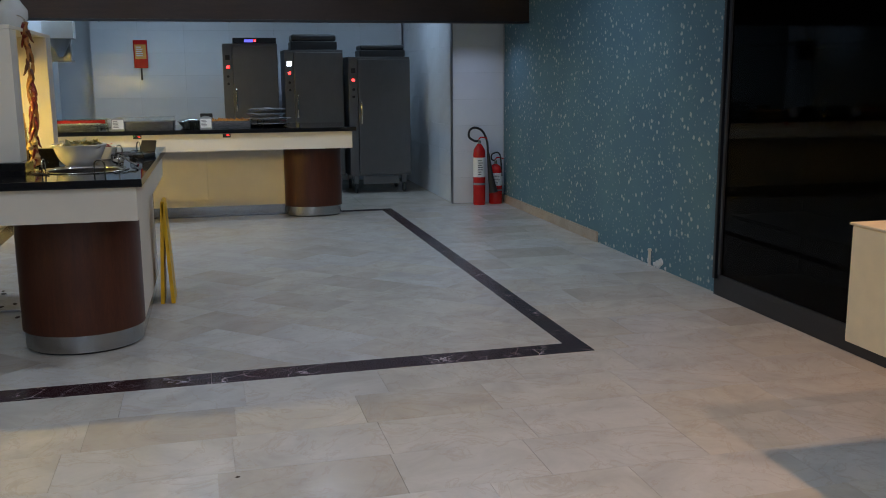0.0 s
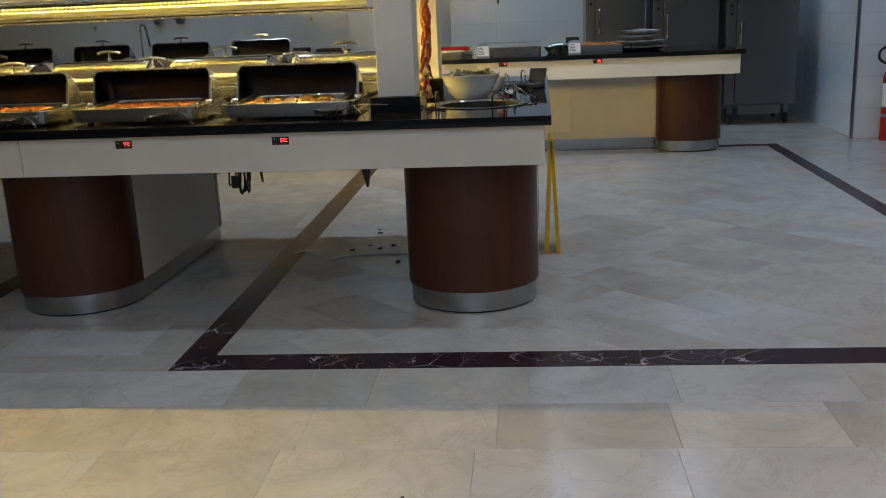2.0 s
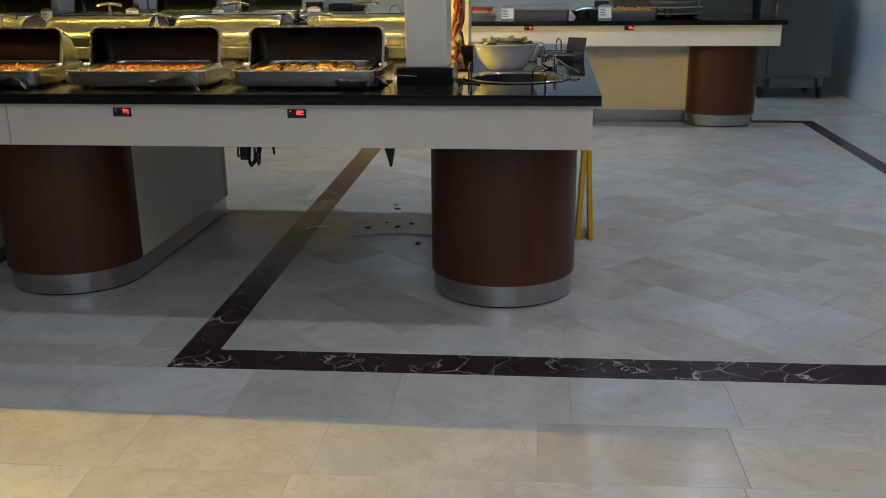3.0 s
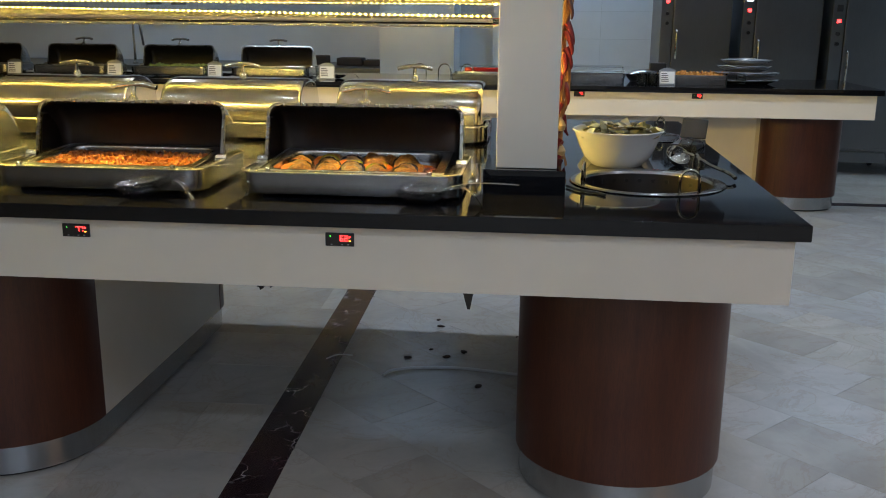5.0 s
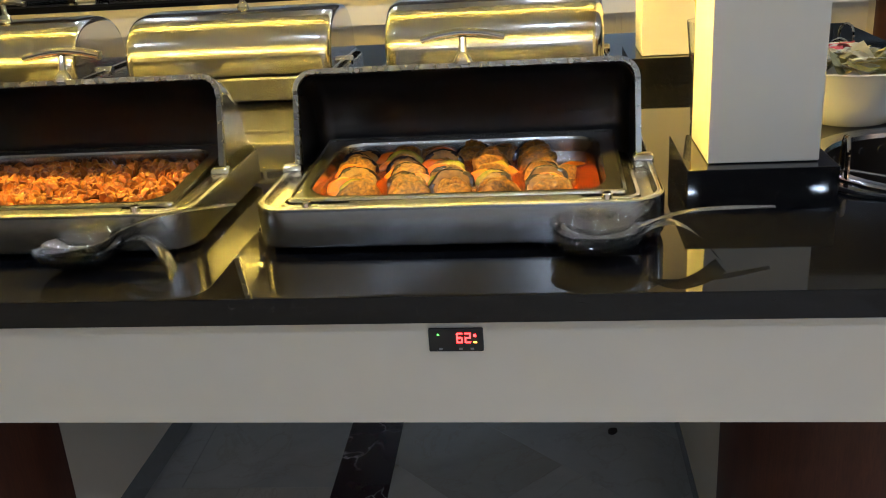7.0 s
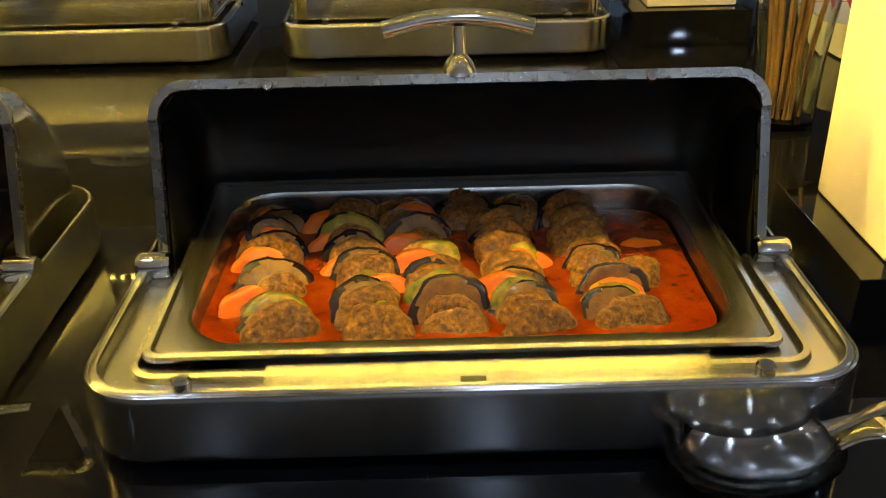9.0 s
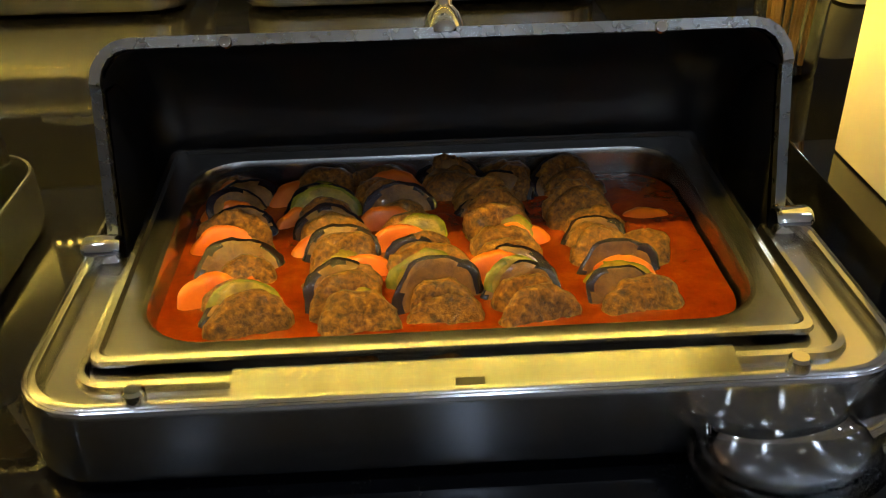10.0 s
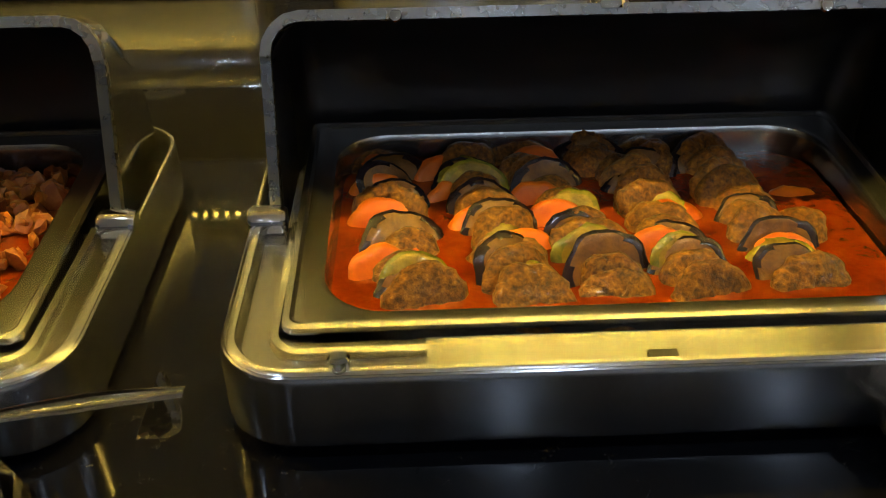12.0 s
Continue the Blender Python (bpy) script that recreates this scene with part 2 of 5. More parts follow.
def mesh_of(name, bm, mat, angle=35):
    me = bpy.data.meshes.new(name)
    bmesh.ops.recalc_face_normals(bm, faces=bm.faces)
    for f in bm.faces:
        f.smooth = True
    cos = math.cos(radians(angle))
    small = len(bm.faces) < 2500
    split = []
    if small:
        # corner normals weighted by face area, so that small bevels leave large faces flat
        for f in bm.faces:
            f.normal_update()
        areas = {f: f.calc_area() for f in bm.faces}
        for f in bm.faces:
            for lp in f.loops:
                n = Vector((0, 0, 0))
                for g in lp.vert.link_faces:
                    if g.normal.dot(f.normal) > cos:
                        n += g.normal * areas[g]
                split.append(n.normalized() if n.length > 1e-12 else f.normal.copy())
    bm.to_mesh(me)
    bm.free()
    if small:
        me.normals_split_custom_set(split)
    else:
        me.set_sharp_from_angle(angle=radians(angle))
    for m in (mat if isinstance(mat, (list, tuple)) else [mat]):
        me.materials.append(m)
    return me


def part(name, bm, mat, parent, label="", at=None):
    ob = new(name, mesh_of(name, bm, mat))
    ob.parent = parent
    if at is not None:
        ob.matrix_basis = at
    if label:
        ob["label"] = label
    return ob


def thing(name, label, category, at=None, group="", kind=""):
    ob = new(name)
    ob.empty_display_size = 0.05
    if at is not None:
        ob.matrix_basis = at
    return tagged(ob, label, category, group, kind)


def solid(name, bm, mat, label, category="", at=None, group="", kind=""):
    ob = new(name, mesh_of(name, bm, mat))
    if at is not None:
        ob.matrix_basis = at
    return tagged(ob, label, category, group, kind)


def box(x0, x1, y0, y1, z0, z1, r=0.0, bm=None, seg=2):
    own = bmesh.new()
    bmesh.ops.create_cube(own, size=1.0, matrix=Matrix.Translation(((x0 + x1) / 2, (y0 + y1) / 2, (z0 + z1) / 2)) @ Matrix.Diagonal((x1 - x0, y1 - y0, z1 - z0, 1)))
    if r:
        bmesh.ops.bevel(own, geom=own.edges[:], offset=r, segments=seg, affect="EDGES", profile=0.5)
    return join(bm, own)


def join(bm, own):
    if bm is None:
        return own
    me = bpy.data.meshes.new("tmp")
    own.to_mesh(me)
    own.free()
    bm.from_mesh(me)
    bpy.data.meshes.remove(me)
    return bm


def moved(own, m):
    bmesh.ops.transform(own, matrix=m, verts=own.verts[:])
    return own


def prism(pts, z0, z1, bm=None, axis="z", r=0.0):
    """An outline of 2D points drawn out along an axis: z (x, y), x (y, z) or y (x, z)."""
    own = bmesh.new()

    def place(p, h):
        return {"z": (p[0], p[1], h), "x": (h, p[0], p[1]), "y": (p[0], h, p[1])}[axis]

    a = [own.verts.new(place(p, z0)) for p in pts]
    b = [own.verts.new(place(p, z1)) for p in pts]
    own.faces.new(a)
    own.faces.new(b[::-1])
    n = len(pts)
    for i in range(n):
        own.faces.new((a[i], a[(i + 1) % n], b[(i + 1) % n], b[i]))
    if r:
        caps = [e for e in own.edges if abs(e.calc_face_angle(0)) > 0.6]
        bmesh.ops.bevel(own, geom=caps, offset=r, segments=2, affect="EDGES", profile=0.5)
    return join(bm, own)


def rrect(hx, hy, r, n=6, cx=0.0, cy=0.0):
    """Outline of a rectangle with rounded corners, anticlockwise."""
    out = []
    for sx, sy, a0 in ((1, 1, 0), (-1, 1, 90), (-1, -1, 180), (1, -1, 270)):
        for i in range(n + 1):
            a = radians(a0 + 90 * i / n)
            out.append((cx + sx * (hx - r) + r * math.cos(a), cy + sy * (hy - r) + r * math.sin(a)))
    return out


def loft(rings, closed_top=False, closed_bottom=False, bm=None, loop=True):
    """Skin through rings of 3D points of equal count."""
    own = bmesh.new()
    vs = [[own.verts.new(p) for p in ring] for ring in rings]
    n = len(rings[0])
    for a, b in zip(vs, vs[1:]):
        for i in range(n if loop else n - 1):
            j = (i + 1) % n
            own.faces.new((a[i], a[j], b[j], b[i]))
    if closed_bottom:
        own.faces.new(vs[0][::-1])
    if closed_top:
        own.faces.new(vs[-1])
    return join(bm, own)


def lathe(profile, n=32, bm=None):
    """Turn (radius, height) pairs round z."""
    rings = []
    for r, z in profile:
        rings.append([(max(r, 1e-5) * math.cos(2 * math.pi * i / n), max(r, 1e-5) * math.sin(2 * math.pi * i / n), z) for i in range(n)])
    own = loft(rings)
    bmesh.ops.remove_doubles(own, verts=own.verts[:], dist=1e-4)
    return join(bm, own)


def smooth_path(pts, steps=6):
    """Catmull-Rom through the points."""
    p = [Vector(q) for q in pts]
    p = [p[0] * 2 - p[1]] + p + [p[-1] * 2 - p[-2]]
    out = []
    for i in range(1, len(p) - 2):
        for s in range(steps):
            t = s / steps
            a, b, c, d = p[i - 1], p[i], p[i + 1], p[i + 2]
            out.append(0.5 * ((2 * b) + (c - a) * t + (2 * a - 5 * b + 4 * c - d) * t * t + (3 * b - a - 3 * c + d) * t ** 3))
    out.append(p[-2])
    return out


def tube(pts, r, n=8, bm=None, steps=6, flat=1.0):
    """A round bar along a smooth path; r is a number or one for each end."""
    path = smooth_path(pts, steps)
    r0, r1 = r if isinstance(r, tuple) else (r, r)
    rings, up = [], None
    for i, q in enumerate(path):
        d = (path[min(i + 1, len(path) - 1)] - path[max(i - 1, 0)]).normalized()
        if up is None:
            up = Vector((0, 0, 1)) if abs(d.z) < 0.9 else Vector((1, 0, 0))
        side = d.cross(up).normalized()
        up = side.cross(d).normalized()
        k = r0 + (r1 - r0) * i / (len(path) - 1)
        rings.append([q + side * (k * math.cos(2 * math.pi * j / n)) + up * (k * flat * math.sin(2 * math.pi * j / n)) for j in range(n)])
    return loft(rings, True, True, bm)


def rows_of_bars(x0, x1, z0, z1, y, lines, bm=None, r=None):
    """Printed lines that cannot be read, as thin bars on a face that looks to -y."""
    rnd = r or random.Random(3)
    for i in range(lines):
        zc = z1 - (z1 - z0) * (i + 0.5) / lines
        w = (x1 - x0) * rnd.uniform(0.55, 1.0)
        bm = box(x0, x0 + w, y - 0.0008, y, zc - (z1 - z0) / lines * 0.22, zc + (z1 - z0) / lines * 0.22, 0, bm)
    return bm

# ---- the large structure ----
WALL_X = 3.475
BACK_Y = 12.95

# ground slab below the tiles
solid("floor", box(-8.2, 4.2, -3.3, 13.3, -0.14, -0.006), M_GROUT, "pale grey screed under polished cream marble tiles", "floor", kind="structure")
FLOOR = bpy.data.objects["floor"]

solid("ceiling", box(-8.0, 4.2, -3.0, 9.17, CEIL, CEIL + 0.1), M_PLASTER, "white painted flat ceiling of the dining room", "ceiling", kind="structure")
solid("ceiling_kitchen", box(-8.0, 4.2, 9.4, 13.3, 2.75, 2.85), M_PLASTER, "white painted ceiling over the serving kitchen", "ceiling", kind="structure")
solid("bulkhead", box(-8.0, WALL_X, 9.17, 9.4, 2.01, CEIL + 0.1, 0.004), M_DARKWOOD, "dark brown wooden bulkhead across the room", "bulkhead", kind="structure")
solid("trim", box(-8.0, WALL_X - 0.002, 9.155, 9.169, 2.004, 2.024, 0.002), M_FRAME, "dark metal trim along the bulkhead's lower edge", "trim", kind="structure")

solid("wall_right", box(WALL_X, WALL_X + 0.15, 5.15, 10.04, 0, CEIL), M_WALLPAPER, "blue-green wallpaper wall with small white flowers", "wall", kind="structure")
solid("baseboard", box(WALL_X - 0.022, WALL_X - 0.001, 7.20, 10.03, 0, 0.095, 0.003), M_SKIRT, "beige marble baseboard along the wallpapered wall", "baseboard", kind="structure")
wall_t = solid("wall_tiled_end", box(2.865, WALL_X + 0.15, 10.06, 10.21, 0, 2.75), M_WGROUT, "white tiled wall end behind fire extinguishers", "wall", kind="structure")
wall_s = solid("wall_tiled_side", box(2.865, 3.015, 10.215, 13.1, 0, 2.75), M_WGROUT, "white tiled side wall of the kitchen", "wall", kind="structure")
wall_b = solid("wall_tiled_back", box(-1.36, 2.84, BACK_Y, BACK_Y + 0.15, 0, 2.75), M_WGROUT, "white tiled back wall of the kitchen", "wall", kind="structure")
wall_l = solid("wall_back_left", box(-8.0, -1.365, BACK_Y + 0.2, BACK_Y + 0.35, 0, 2.75), M_WTILE, "pale painted back wall behind the counter", "wall", kind="structure")
solid("column", box(-2.41, -1.67, 11.5, 12.2, 0, 2.75, 0.004), M_WTILE, "white glazed square column in the kitchen", "column", kind="structure")
solid("corner_guard", box(2.851, 2.863, 10.048, 10.12, 0, 2.2, 0.002), M_GUARD, "grey metal corner guard on the tiled wall", "corner guard", kind="structure")
# Three unseen walls, added to close the room and hold reflections down.
solid("wall_left", box(-8.15, -8.0, -3.0, 13.3, 0, CEIL), M_UNSEEN, "unseen plain side wall, added to close the room", "wall", kind="structure")
solid("wall_front", box(-8.0, 4.2, -3.15, -3.0, 0, CEIL), M_UNSEEN, "unseen plain wall behind the walk, added to close the room", "wall", kind="structure")
solid("wall_east", box(4.2, 4.35, -3.0, 5.15, 0, CEIL), M_UNSEEN, "unseen plain side wall added behind the dark cabinet", "wall", kind="structure")

# recessed ceiling lights, the added fills among them
dl = thing("downlight", "round white recessed ceiling downlight, some added as fill", "ceiling light", pose(*DOWNLIGHTS[0], CEIL), "ceiling downlights")
part("ring", lathe([(0.062, 0.0), (0.085, -0.002), (0.085, -0.010), (0.064, -0.014), (0.062, 0.0)], 24), M_WHITE, dl)
part("lens", lathe([(0.0, -0.004), (0.060, -0.004), (0.060, -0.001), (0.0, -0.001)], 20), M_DOWN, dl, "glowing cool white lens")
for q in DOWNLIGHTS[1:]:
    copy_thing(dl, pose(*q, CEIL))
# Unseen panels round the kitchen lamps, their flat form made up for soft light.
tb = thing("panel_light", "unseen flat white ceiling panel, placed to light the kitchen", "ceiling light", pose(*KITCHEN[0], 2.75), "kitchen panel lights")
part("frame", box(-0.62, 0.62, -0.32, 0.32, -0.022, 0.0, 0.004), M_WHITE, tb)
part("diffuser", box(-0.58, 0.58, -0.28, 0.28, -0.030, -0.0222), M_TUBE, tb, "glowing bluish diffuser")
for q in KITCHEN[1:]:
    copy_thing(tb, pose(*q, 2.75))


# ---- counters ----
def stadium(hw, y0, y1, nose, n=14, back_nose=True, grow=0.0):
    """Outline of a pedestal: straight flanks and rounded front (and back); returns front arc, flanks and back arc points."""
    hw, nose = hw + grow, nose + grow
    front = [(hw * math.cos(math.pi + math.pi * i / n), y0 + nose * math.sin(math.pi + math.pi * i / n)) for i in range(n + 1)]
    back = [(hw * math.cos(math.pi * i / n), y1 + nose * math.sin(math.pi * i / n)) for i in range(n + 1)] if back_nose else [(hw, y1), (-hw, y1)]
    return front, back


def pedestal(parent, cx, y0, y1, hw, nose, top, back_nose=True):
    front, back = stadium(hw, y0, y1, nose, 20, back_nose)
    at = pose(cx, 0, 0)
    part("veneer_front", prism(front + [(hw, y0 + 0.002), (-hw, y0 + 0.002)], 0.108, top), M_WOOD, parent, "curved mahogany veneer front", at)
    if back_nose:
        part("veneer_back", prism(back + [(-hw, y1 - 0.002), (hw, y1 - 0.002)], 0.108, top), M_WOOD, parent, "curved mahogany veneer back", at)
    part("side_panel", prism([(-hw + 0.002, y0 + 0.003), (hw - 0.002, y0 + 0.003), (hw - 0.002, y1 - 0.003), (-hw + 0.002, y1 - 0.003)], 0.108, top), M_CREAM, parent, "cream laminate sides", at)
    f, b = stadium(hw, y0, y1, nose, 20, back_nose, -0.012)
    part("plinth", prism(f + b, 0.012, 0.108), M_STEEL, parent, "brushed steel plinth band", at)
    f, b = stadium(hw, y0, y1, nose, 20, back_nose, -0.03)
    part("foot", prism(f + b, 0.0, 0.012), M_RUBBER, parent, "black rubber foot strip", at)


TOP, SLAB, APRON_Z = 0.962, 0.921, 0.748


def worktop(name, x0, x1, y0, y1, label, hole=None):
    if hole is None:
        bm = box(x0, x1, y0, y1, SLAB, TOP, 0.0016)
    else:
        hx, hy, hr = hole
        n = 56
        ring = [(hx + hr * math.sin(2 * math.pi * i / n), hy - hr * math.cos(2 * math.pi * i / n)) for i in range(n)]
        bm = bmesh.new()
        rect = [(x0, y0), (hx, y0), (x1, y0), (x1, y1), (hx, y1), (x0, y1)]
        right = ring[: n // 2 + 1]
        left = ring[n // 2:] + ring[:1]
        faces = []
        for z in (SLAB, TOP):
            for poly in ([(hx, y0), (x1, y0), (x1, y1), (hx, y1)] + right[::-1], [(hx, y1), (x0, y1), (x0, y0), (hx, y0)] + left[::-1]):
                faces.append(bm.faces.new([bm.verts.new((px, py, z)) for px, py in poly]))
        for loop in (rect, ring):
            for (ax, ay), (bx, by) in zip(loop, loop[1:] + loop[:1]):
                bm.faces.new([bm.verts.new(q) for q in ((ax, ay, SLAB), (bx, by, SLAB), (bx, by, TOP), (ax, ay, TOP))])
        bmesh.ops.remove_doubles(bm, verts=bm.verts[:], dist=1e-5)
        bmesh.ops.triangulate(bm, faces=[f for f in bm.faces if len(f.verts) > 4])
        rims = [e for e in bm.edges if len(e.link_faces) == 2 and e.calc_face_angle(0) > 0.6 and all(min(abs(v.co.x - x0), abs(v.co.x - x1), abs(v.co.y - y0), abs(v.co.y - y1)) < 1e-4 for v in e.verts)]
        bmesh.ops.recalc_face_normals(bm, faces=bm.faces[:])
        bmesh.ops.bevel(bm, geom=rims, offset=0.0016, segments=2, affect="EDGES", profile=0.5)
    return solid(name, bm, M_GRANITE, label, "worktop")


WARMER = (-0.487, 5.05, 0.215)
CX0, CX1, CY0, CY1 = -5.3, -0.146, 4.478, 6.80
island = thing("buffet_counter", "cream buffet island on mahogany pedestals", "counter", pose(0, 0, 0))
part("front_apron", box(CX0 + 0.03, -2.555, CY0 + 0.028, CY0 + 0.055, APRON_Z, SLAB, 0.002), M_CREAM, island)
part("front_apron", box(-2.551, CX1 - 0.03, CY0 + 0.028, CY0 + 0.055, APRON_Z, SLAB, 0.002), M_CREAM, island)
part("back_apron", box(CX0 + 0.03, CX1 - 0.03, CY1 - 0.055, CY1 - 0.028, APRON_Z, SLAB, 0.002), M_CREAM, island)
part("end_apron", box(CX1 - 0.057, CX1 - 0.031, CY0 + 0.057, CY1 - 0.057, APRON_Z, SLAB, 0.002), M_CREAM, island)
part("end_apron", box(CX0 + 0.031, CX0 + 0.057, CY0 + 0.057, CY1 - 0.057, APRON_Z, SLAB, 0.002), M_CREAM, island)
part("underboard", box(CX0 + 0.06, CX1 - 0.06, CY0 + 0.06, CY1 - 0.06, APRON_Z + 0.012, APRON_Z + 0.03), M_FRAME, island, "dark underboard")
for px in (-0.54, -2.60, -4.66):
    pedestal(island, px, 5.01, 6.20, 0.325, 0.305, APRON_Z + 0.012)
worktop("granite_worktop", CX0, CX1, CY0, CY1, "polished black speckled granite top on the buffet island", (WARMER[0], WARMER[1], WARMER[2] - 0.012))

C2Y = 9.075
far = thing("serving_counter", "long cream serving counter with a mahogany rounded end", "counter", pose(0, 0, 0))
part("front_apron", box(-7.6, 1.565, C2Y + 0.028, C2Y + 0.055, APRON_Z, SLAB, 0.002), M_CREAM, far)
part("end_apron", box(1.538, 1.564, C2Y + 0.057, 10.10, APRON_Z, SLAB, 0.002), M_CREAM, far)
part("base_panel", box(-7.6, 0.905, 9.78, 9.81, 0.108, APRON_Z + 0.14), M_CREAM, far)
for a, b in ((-5.0, -3.4), (-3.36, -1.76), (-1.72, -0.12 - 0.6), (-0.68, 0.10)):
    part("door_panel", box(a, b, 9.766, 9.779, 0.17, APRON_Z - 0.03, 0.004), M_CREAM, far, "flat cream access door")
part("back_panel", box(-7.6, 1.4, 10.05, 10.08, 0.0, APRON_Z + 0.14), M_CREAM, far)
part("base_plinth", box(-7.6, 0.905, 9.79, 9.80, 0.0, 0.107), M_STEEL, far, "dull steel plinth strip")
pedestal(far, 1.205, 9.64, 10.03, 0.305, 0.20, APRON_Z + 0.14, False)
worktop("granite_worktop", -7.65, 1.605, C2Y, 10.14, "polished black granite top on the long serving counter")


# ---- superstructure over the island ----
PX0, PX1 = -0.943, -0.768
gantry = thing("gantry", "cream post-and-beam gantry standing on the buffet island", "gantry", pose(0, 0, TOP))
GZ = 1.712 - TOP
for y0 in (4.833, 5.885):
    part("post", box(PX0, PX1, y0, y0 + 0.17, 0.069, GZ, 0.003), M_CREAM, gantry, "plain cream square post")
    part("post_base", box(PX0 - 0.035, PX1 + 0.025, y0 - 0.03, y0 + 0.20, 0.0, 0.068, 0.002), M_GRANITE, gantry, "black granite post base")
    part("fascia", box(CX0 + 0.3, PX0 - 0.001, y0 + 0.002, y0 + 0.10, 1.535 - TOP, GZ, 0.002), M_CREAM, gantry, "cream fascia beam")
part("end_board", box(-1.10, PX1, 4.834, 6.054, GZ + 0.001, GZ + 0.02, 0.002), M_CREAM, gantry)
part("post", box(CX0 + 0.12, CX0 + 0.299, 4.833, 5.003, 0.0, GZ, 0.003), M_CREAM, gantry)
part("post", box(CX0 + 0.12, CX0 + 0.299, 5.885, 6.055, 0.0, GZ, 0.003), M_CREAM, gantry)

SX0, SX1, SY0, SY1 = -4.9, -0.958, 4.755, 6.10
shelf = thing("heated_shelf", "glass heated buffet shelf with yellow LED strips", "shelf", pose(0, 0, 0))
part("top_glass", box(SX0, SX1, SY0 + 0.077, SY1 - 0.077, 1.524, 1.531, 0.001), M_SHELFGLASS, shelf, "clear glass top plate")
prof = [(SY0 + 0.07, 1.531), (SY0 + 0.03, 1.528), (SY0 + 0.008, 1.510), (SY0, 1.480), (SY0 + 0.004, 1.452), (SY0 + 0.02, 1.432), (SY0 + 0.05, 1.424)]
inn = [(y + 0.006, z - 0.004 if i < 2 else z + (0.004 if i > 4 else 0)) for i, (y, z) in enumerate(prof)]
part("front_glass", prism(prof + inn[::-1], SX0, SX1, None, "x"), M_SHELFGLASS, shelf, "curved glass front lip")
cy = SY0 + SY1
part("rear_glass", prism([(cy - y, z) for y, z in (prof + inn[::-1])], SX0, SX1, None, "x"), M_SHELFGLASS, shelf, "curved glass rear lip")
part("bottom_glass", box(SX0, SX1, SY0 + 0.057, SY1 - 0.057, 1.424, 1.430, 0.001), M_SHELFGLASS, shelf, "clear glass bottom plate")
for y in (4.955, 5.945):
    part("led_rail", box(SX0 + 0.02, SX1 - 0.02, y - 0.022, y + 0.022, 1.500, 1.523, 0.001), M_OVEN, shelf)
    bm = bmesh.new()
    x = SX0 + 0.04
    while x < SX1 - 0.03:
        box(x - 0.004, x + 0.004, y - 0.003, y + 0.003, 1.4975, 1.4998, 0, bm)
        x += 0.0235
    led = part("led_dots", bm, M_LED, shelf, "row of glowing yellow diodes")
    led["kind"] = "stuff"


for o in shelf.children:
    if "glass" in o.name:
        o.visible_shadow = False


# ---- right-hand side ----
cab = thing("display_cabinet", "tall dark glazed display cabinet, unlit", "cabinet", pose(0, 0, 0))
X = 3.43
part("plinth", box(X + 0.012, 4.1, -2.4, 5.14, 0.0, 0.11, 0.003), M_FRAME, cab)
part("side_panel", box(X, 4.1, 5.115, 5.145, 0.111, 2.6, 0.003), M_FRAME, cab)
part("back_panel", box(4.07, 4.1, -2.4, 5.114, 0.111, 2.6), M_BLACK, cab)
part("top_panel", box(X, 4.1, -2.4, 5.145, 2.601, 2.64, 0.003), M_FRAME, cab)
for z in (0.52, 1.08, 1.62):
    part("shelf", box(X + 0.10, 4.06, -2.3, 5.10, z, z + 0.025, 0.002), M_FRAME, cab)
for y0, y1 in ((3.30, 5.05), (1.60, 3.24), (-0.1, 1.54)):
    pane = part("pane", box(X + 0.012, X + 0.018, y0, y1, 0.15, 2.58), M_PANE, cab, "smoked glass sliding pane")
    for a, b in ((y0 - 0.03, y0), (y1, y1 + 0.03)):
        part("stile", box(X, X + 0.03, a, b, 0.112, 2.599, 0.002), M_FRAME, cab)
part("rail", box(X, X + 0.03, -0.13, 5.08, 0.1115, 0.149, 0.002), M_FRAME, cab)

tab = thing("reception_desk", "pale beige board-clad desk with a deep apron", "desk", pose(0, 0, 0))
part("apron", box(2.555, 3.345, 0.6, 2.62, 0.44, 0.895, 0.008), M_BEIGE, tab)
part("desk_top", box(2.547, 3.353, 0.592, 2.628, 0.8952, 0.905, 0.004), M_BEIGE, tab)
part("base", box(2.83, 3.3, 0.8, 2.3, 0.0, 0.4398, 0.004), M_FRAME, tab, "dark recessed base")

# ---- food materials ----


def food(name, stops, rough, scale, bump, coat=0.3, island=False):
    k = Mat(name, stops[0][1], rough, Coat_Weight=coat, Coat_Roughness=0.07, Specular_IOR_Level=0.32)
    v = k.coords(per_object=True)
    f = k.noise(v, scale, 6.0, 0.65, 0.3)
    g = k.noise(v, scale * 5, 3.0, 0.6)
    c = k.ramp(f, stops)
    if island:
        geo = k.t.nodes.new("ShaderNodeNewGeometry")
        tint = k.ramp(geo.outputs["Random Per Island"], [(0.0, (0.45, 0.30, 0.25)), (0.25, (1.0, 0.85, 0.7)), (0.6, (1.0, 1.0, 1.0)), (1.0, (1.25, 1.15, 0.9))])
        c = k.mix(1.0, c, tint, "MULTIPLY")
    k.colour(c)
    k.bump(k.mix(0.4, f, g), bump, 0.004)
    return k.m


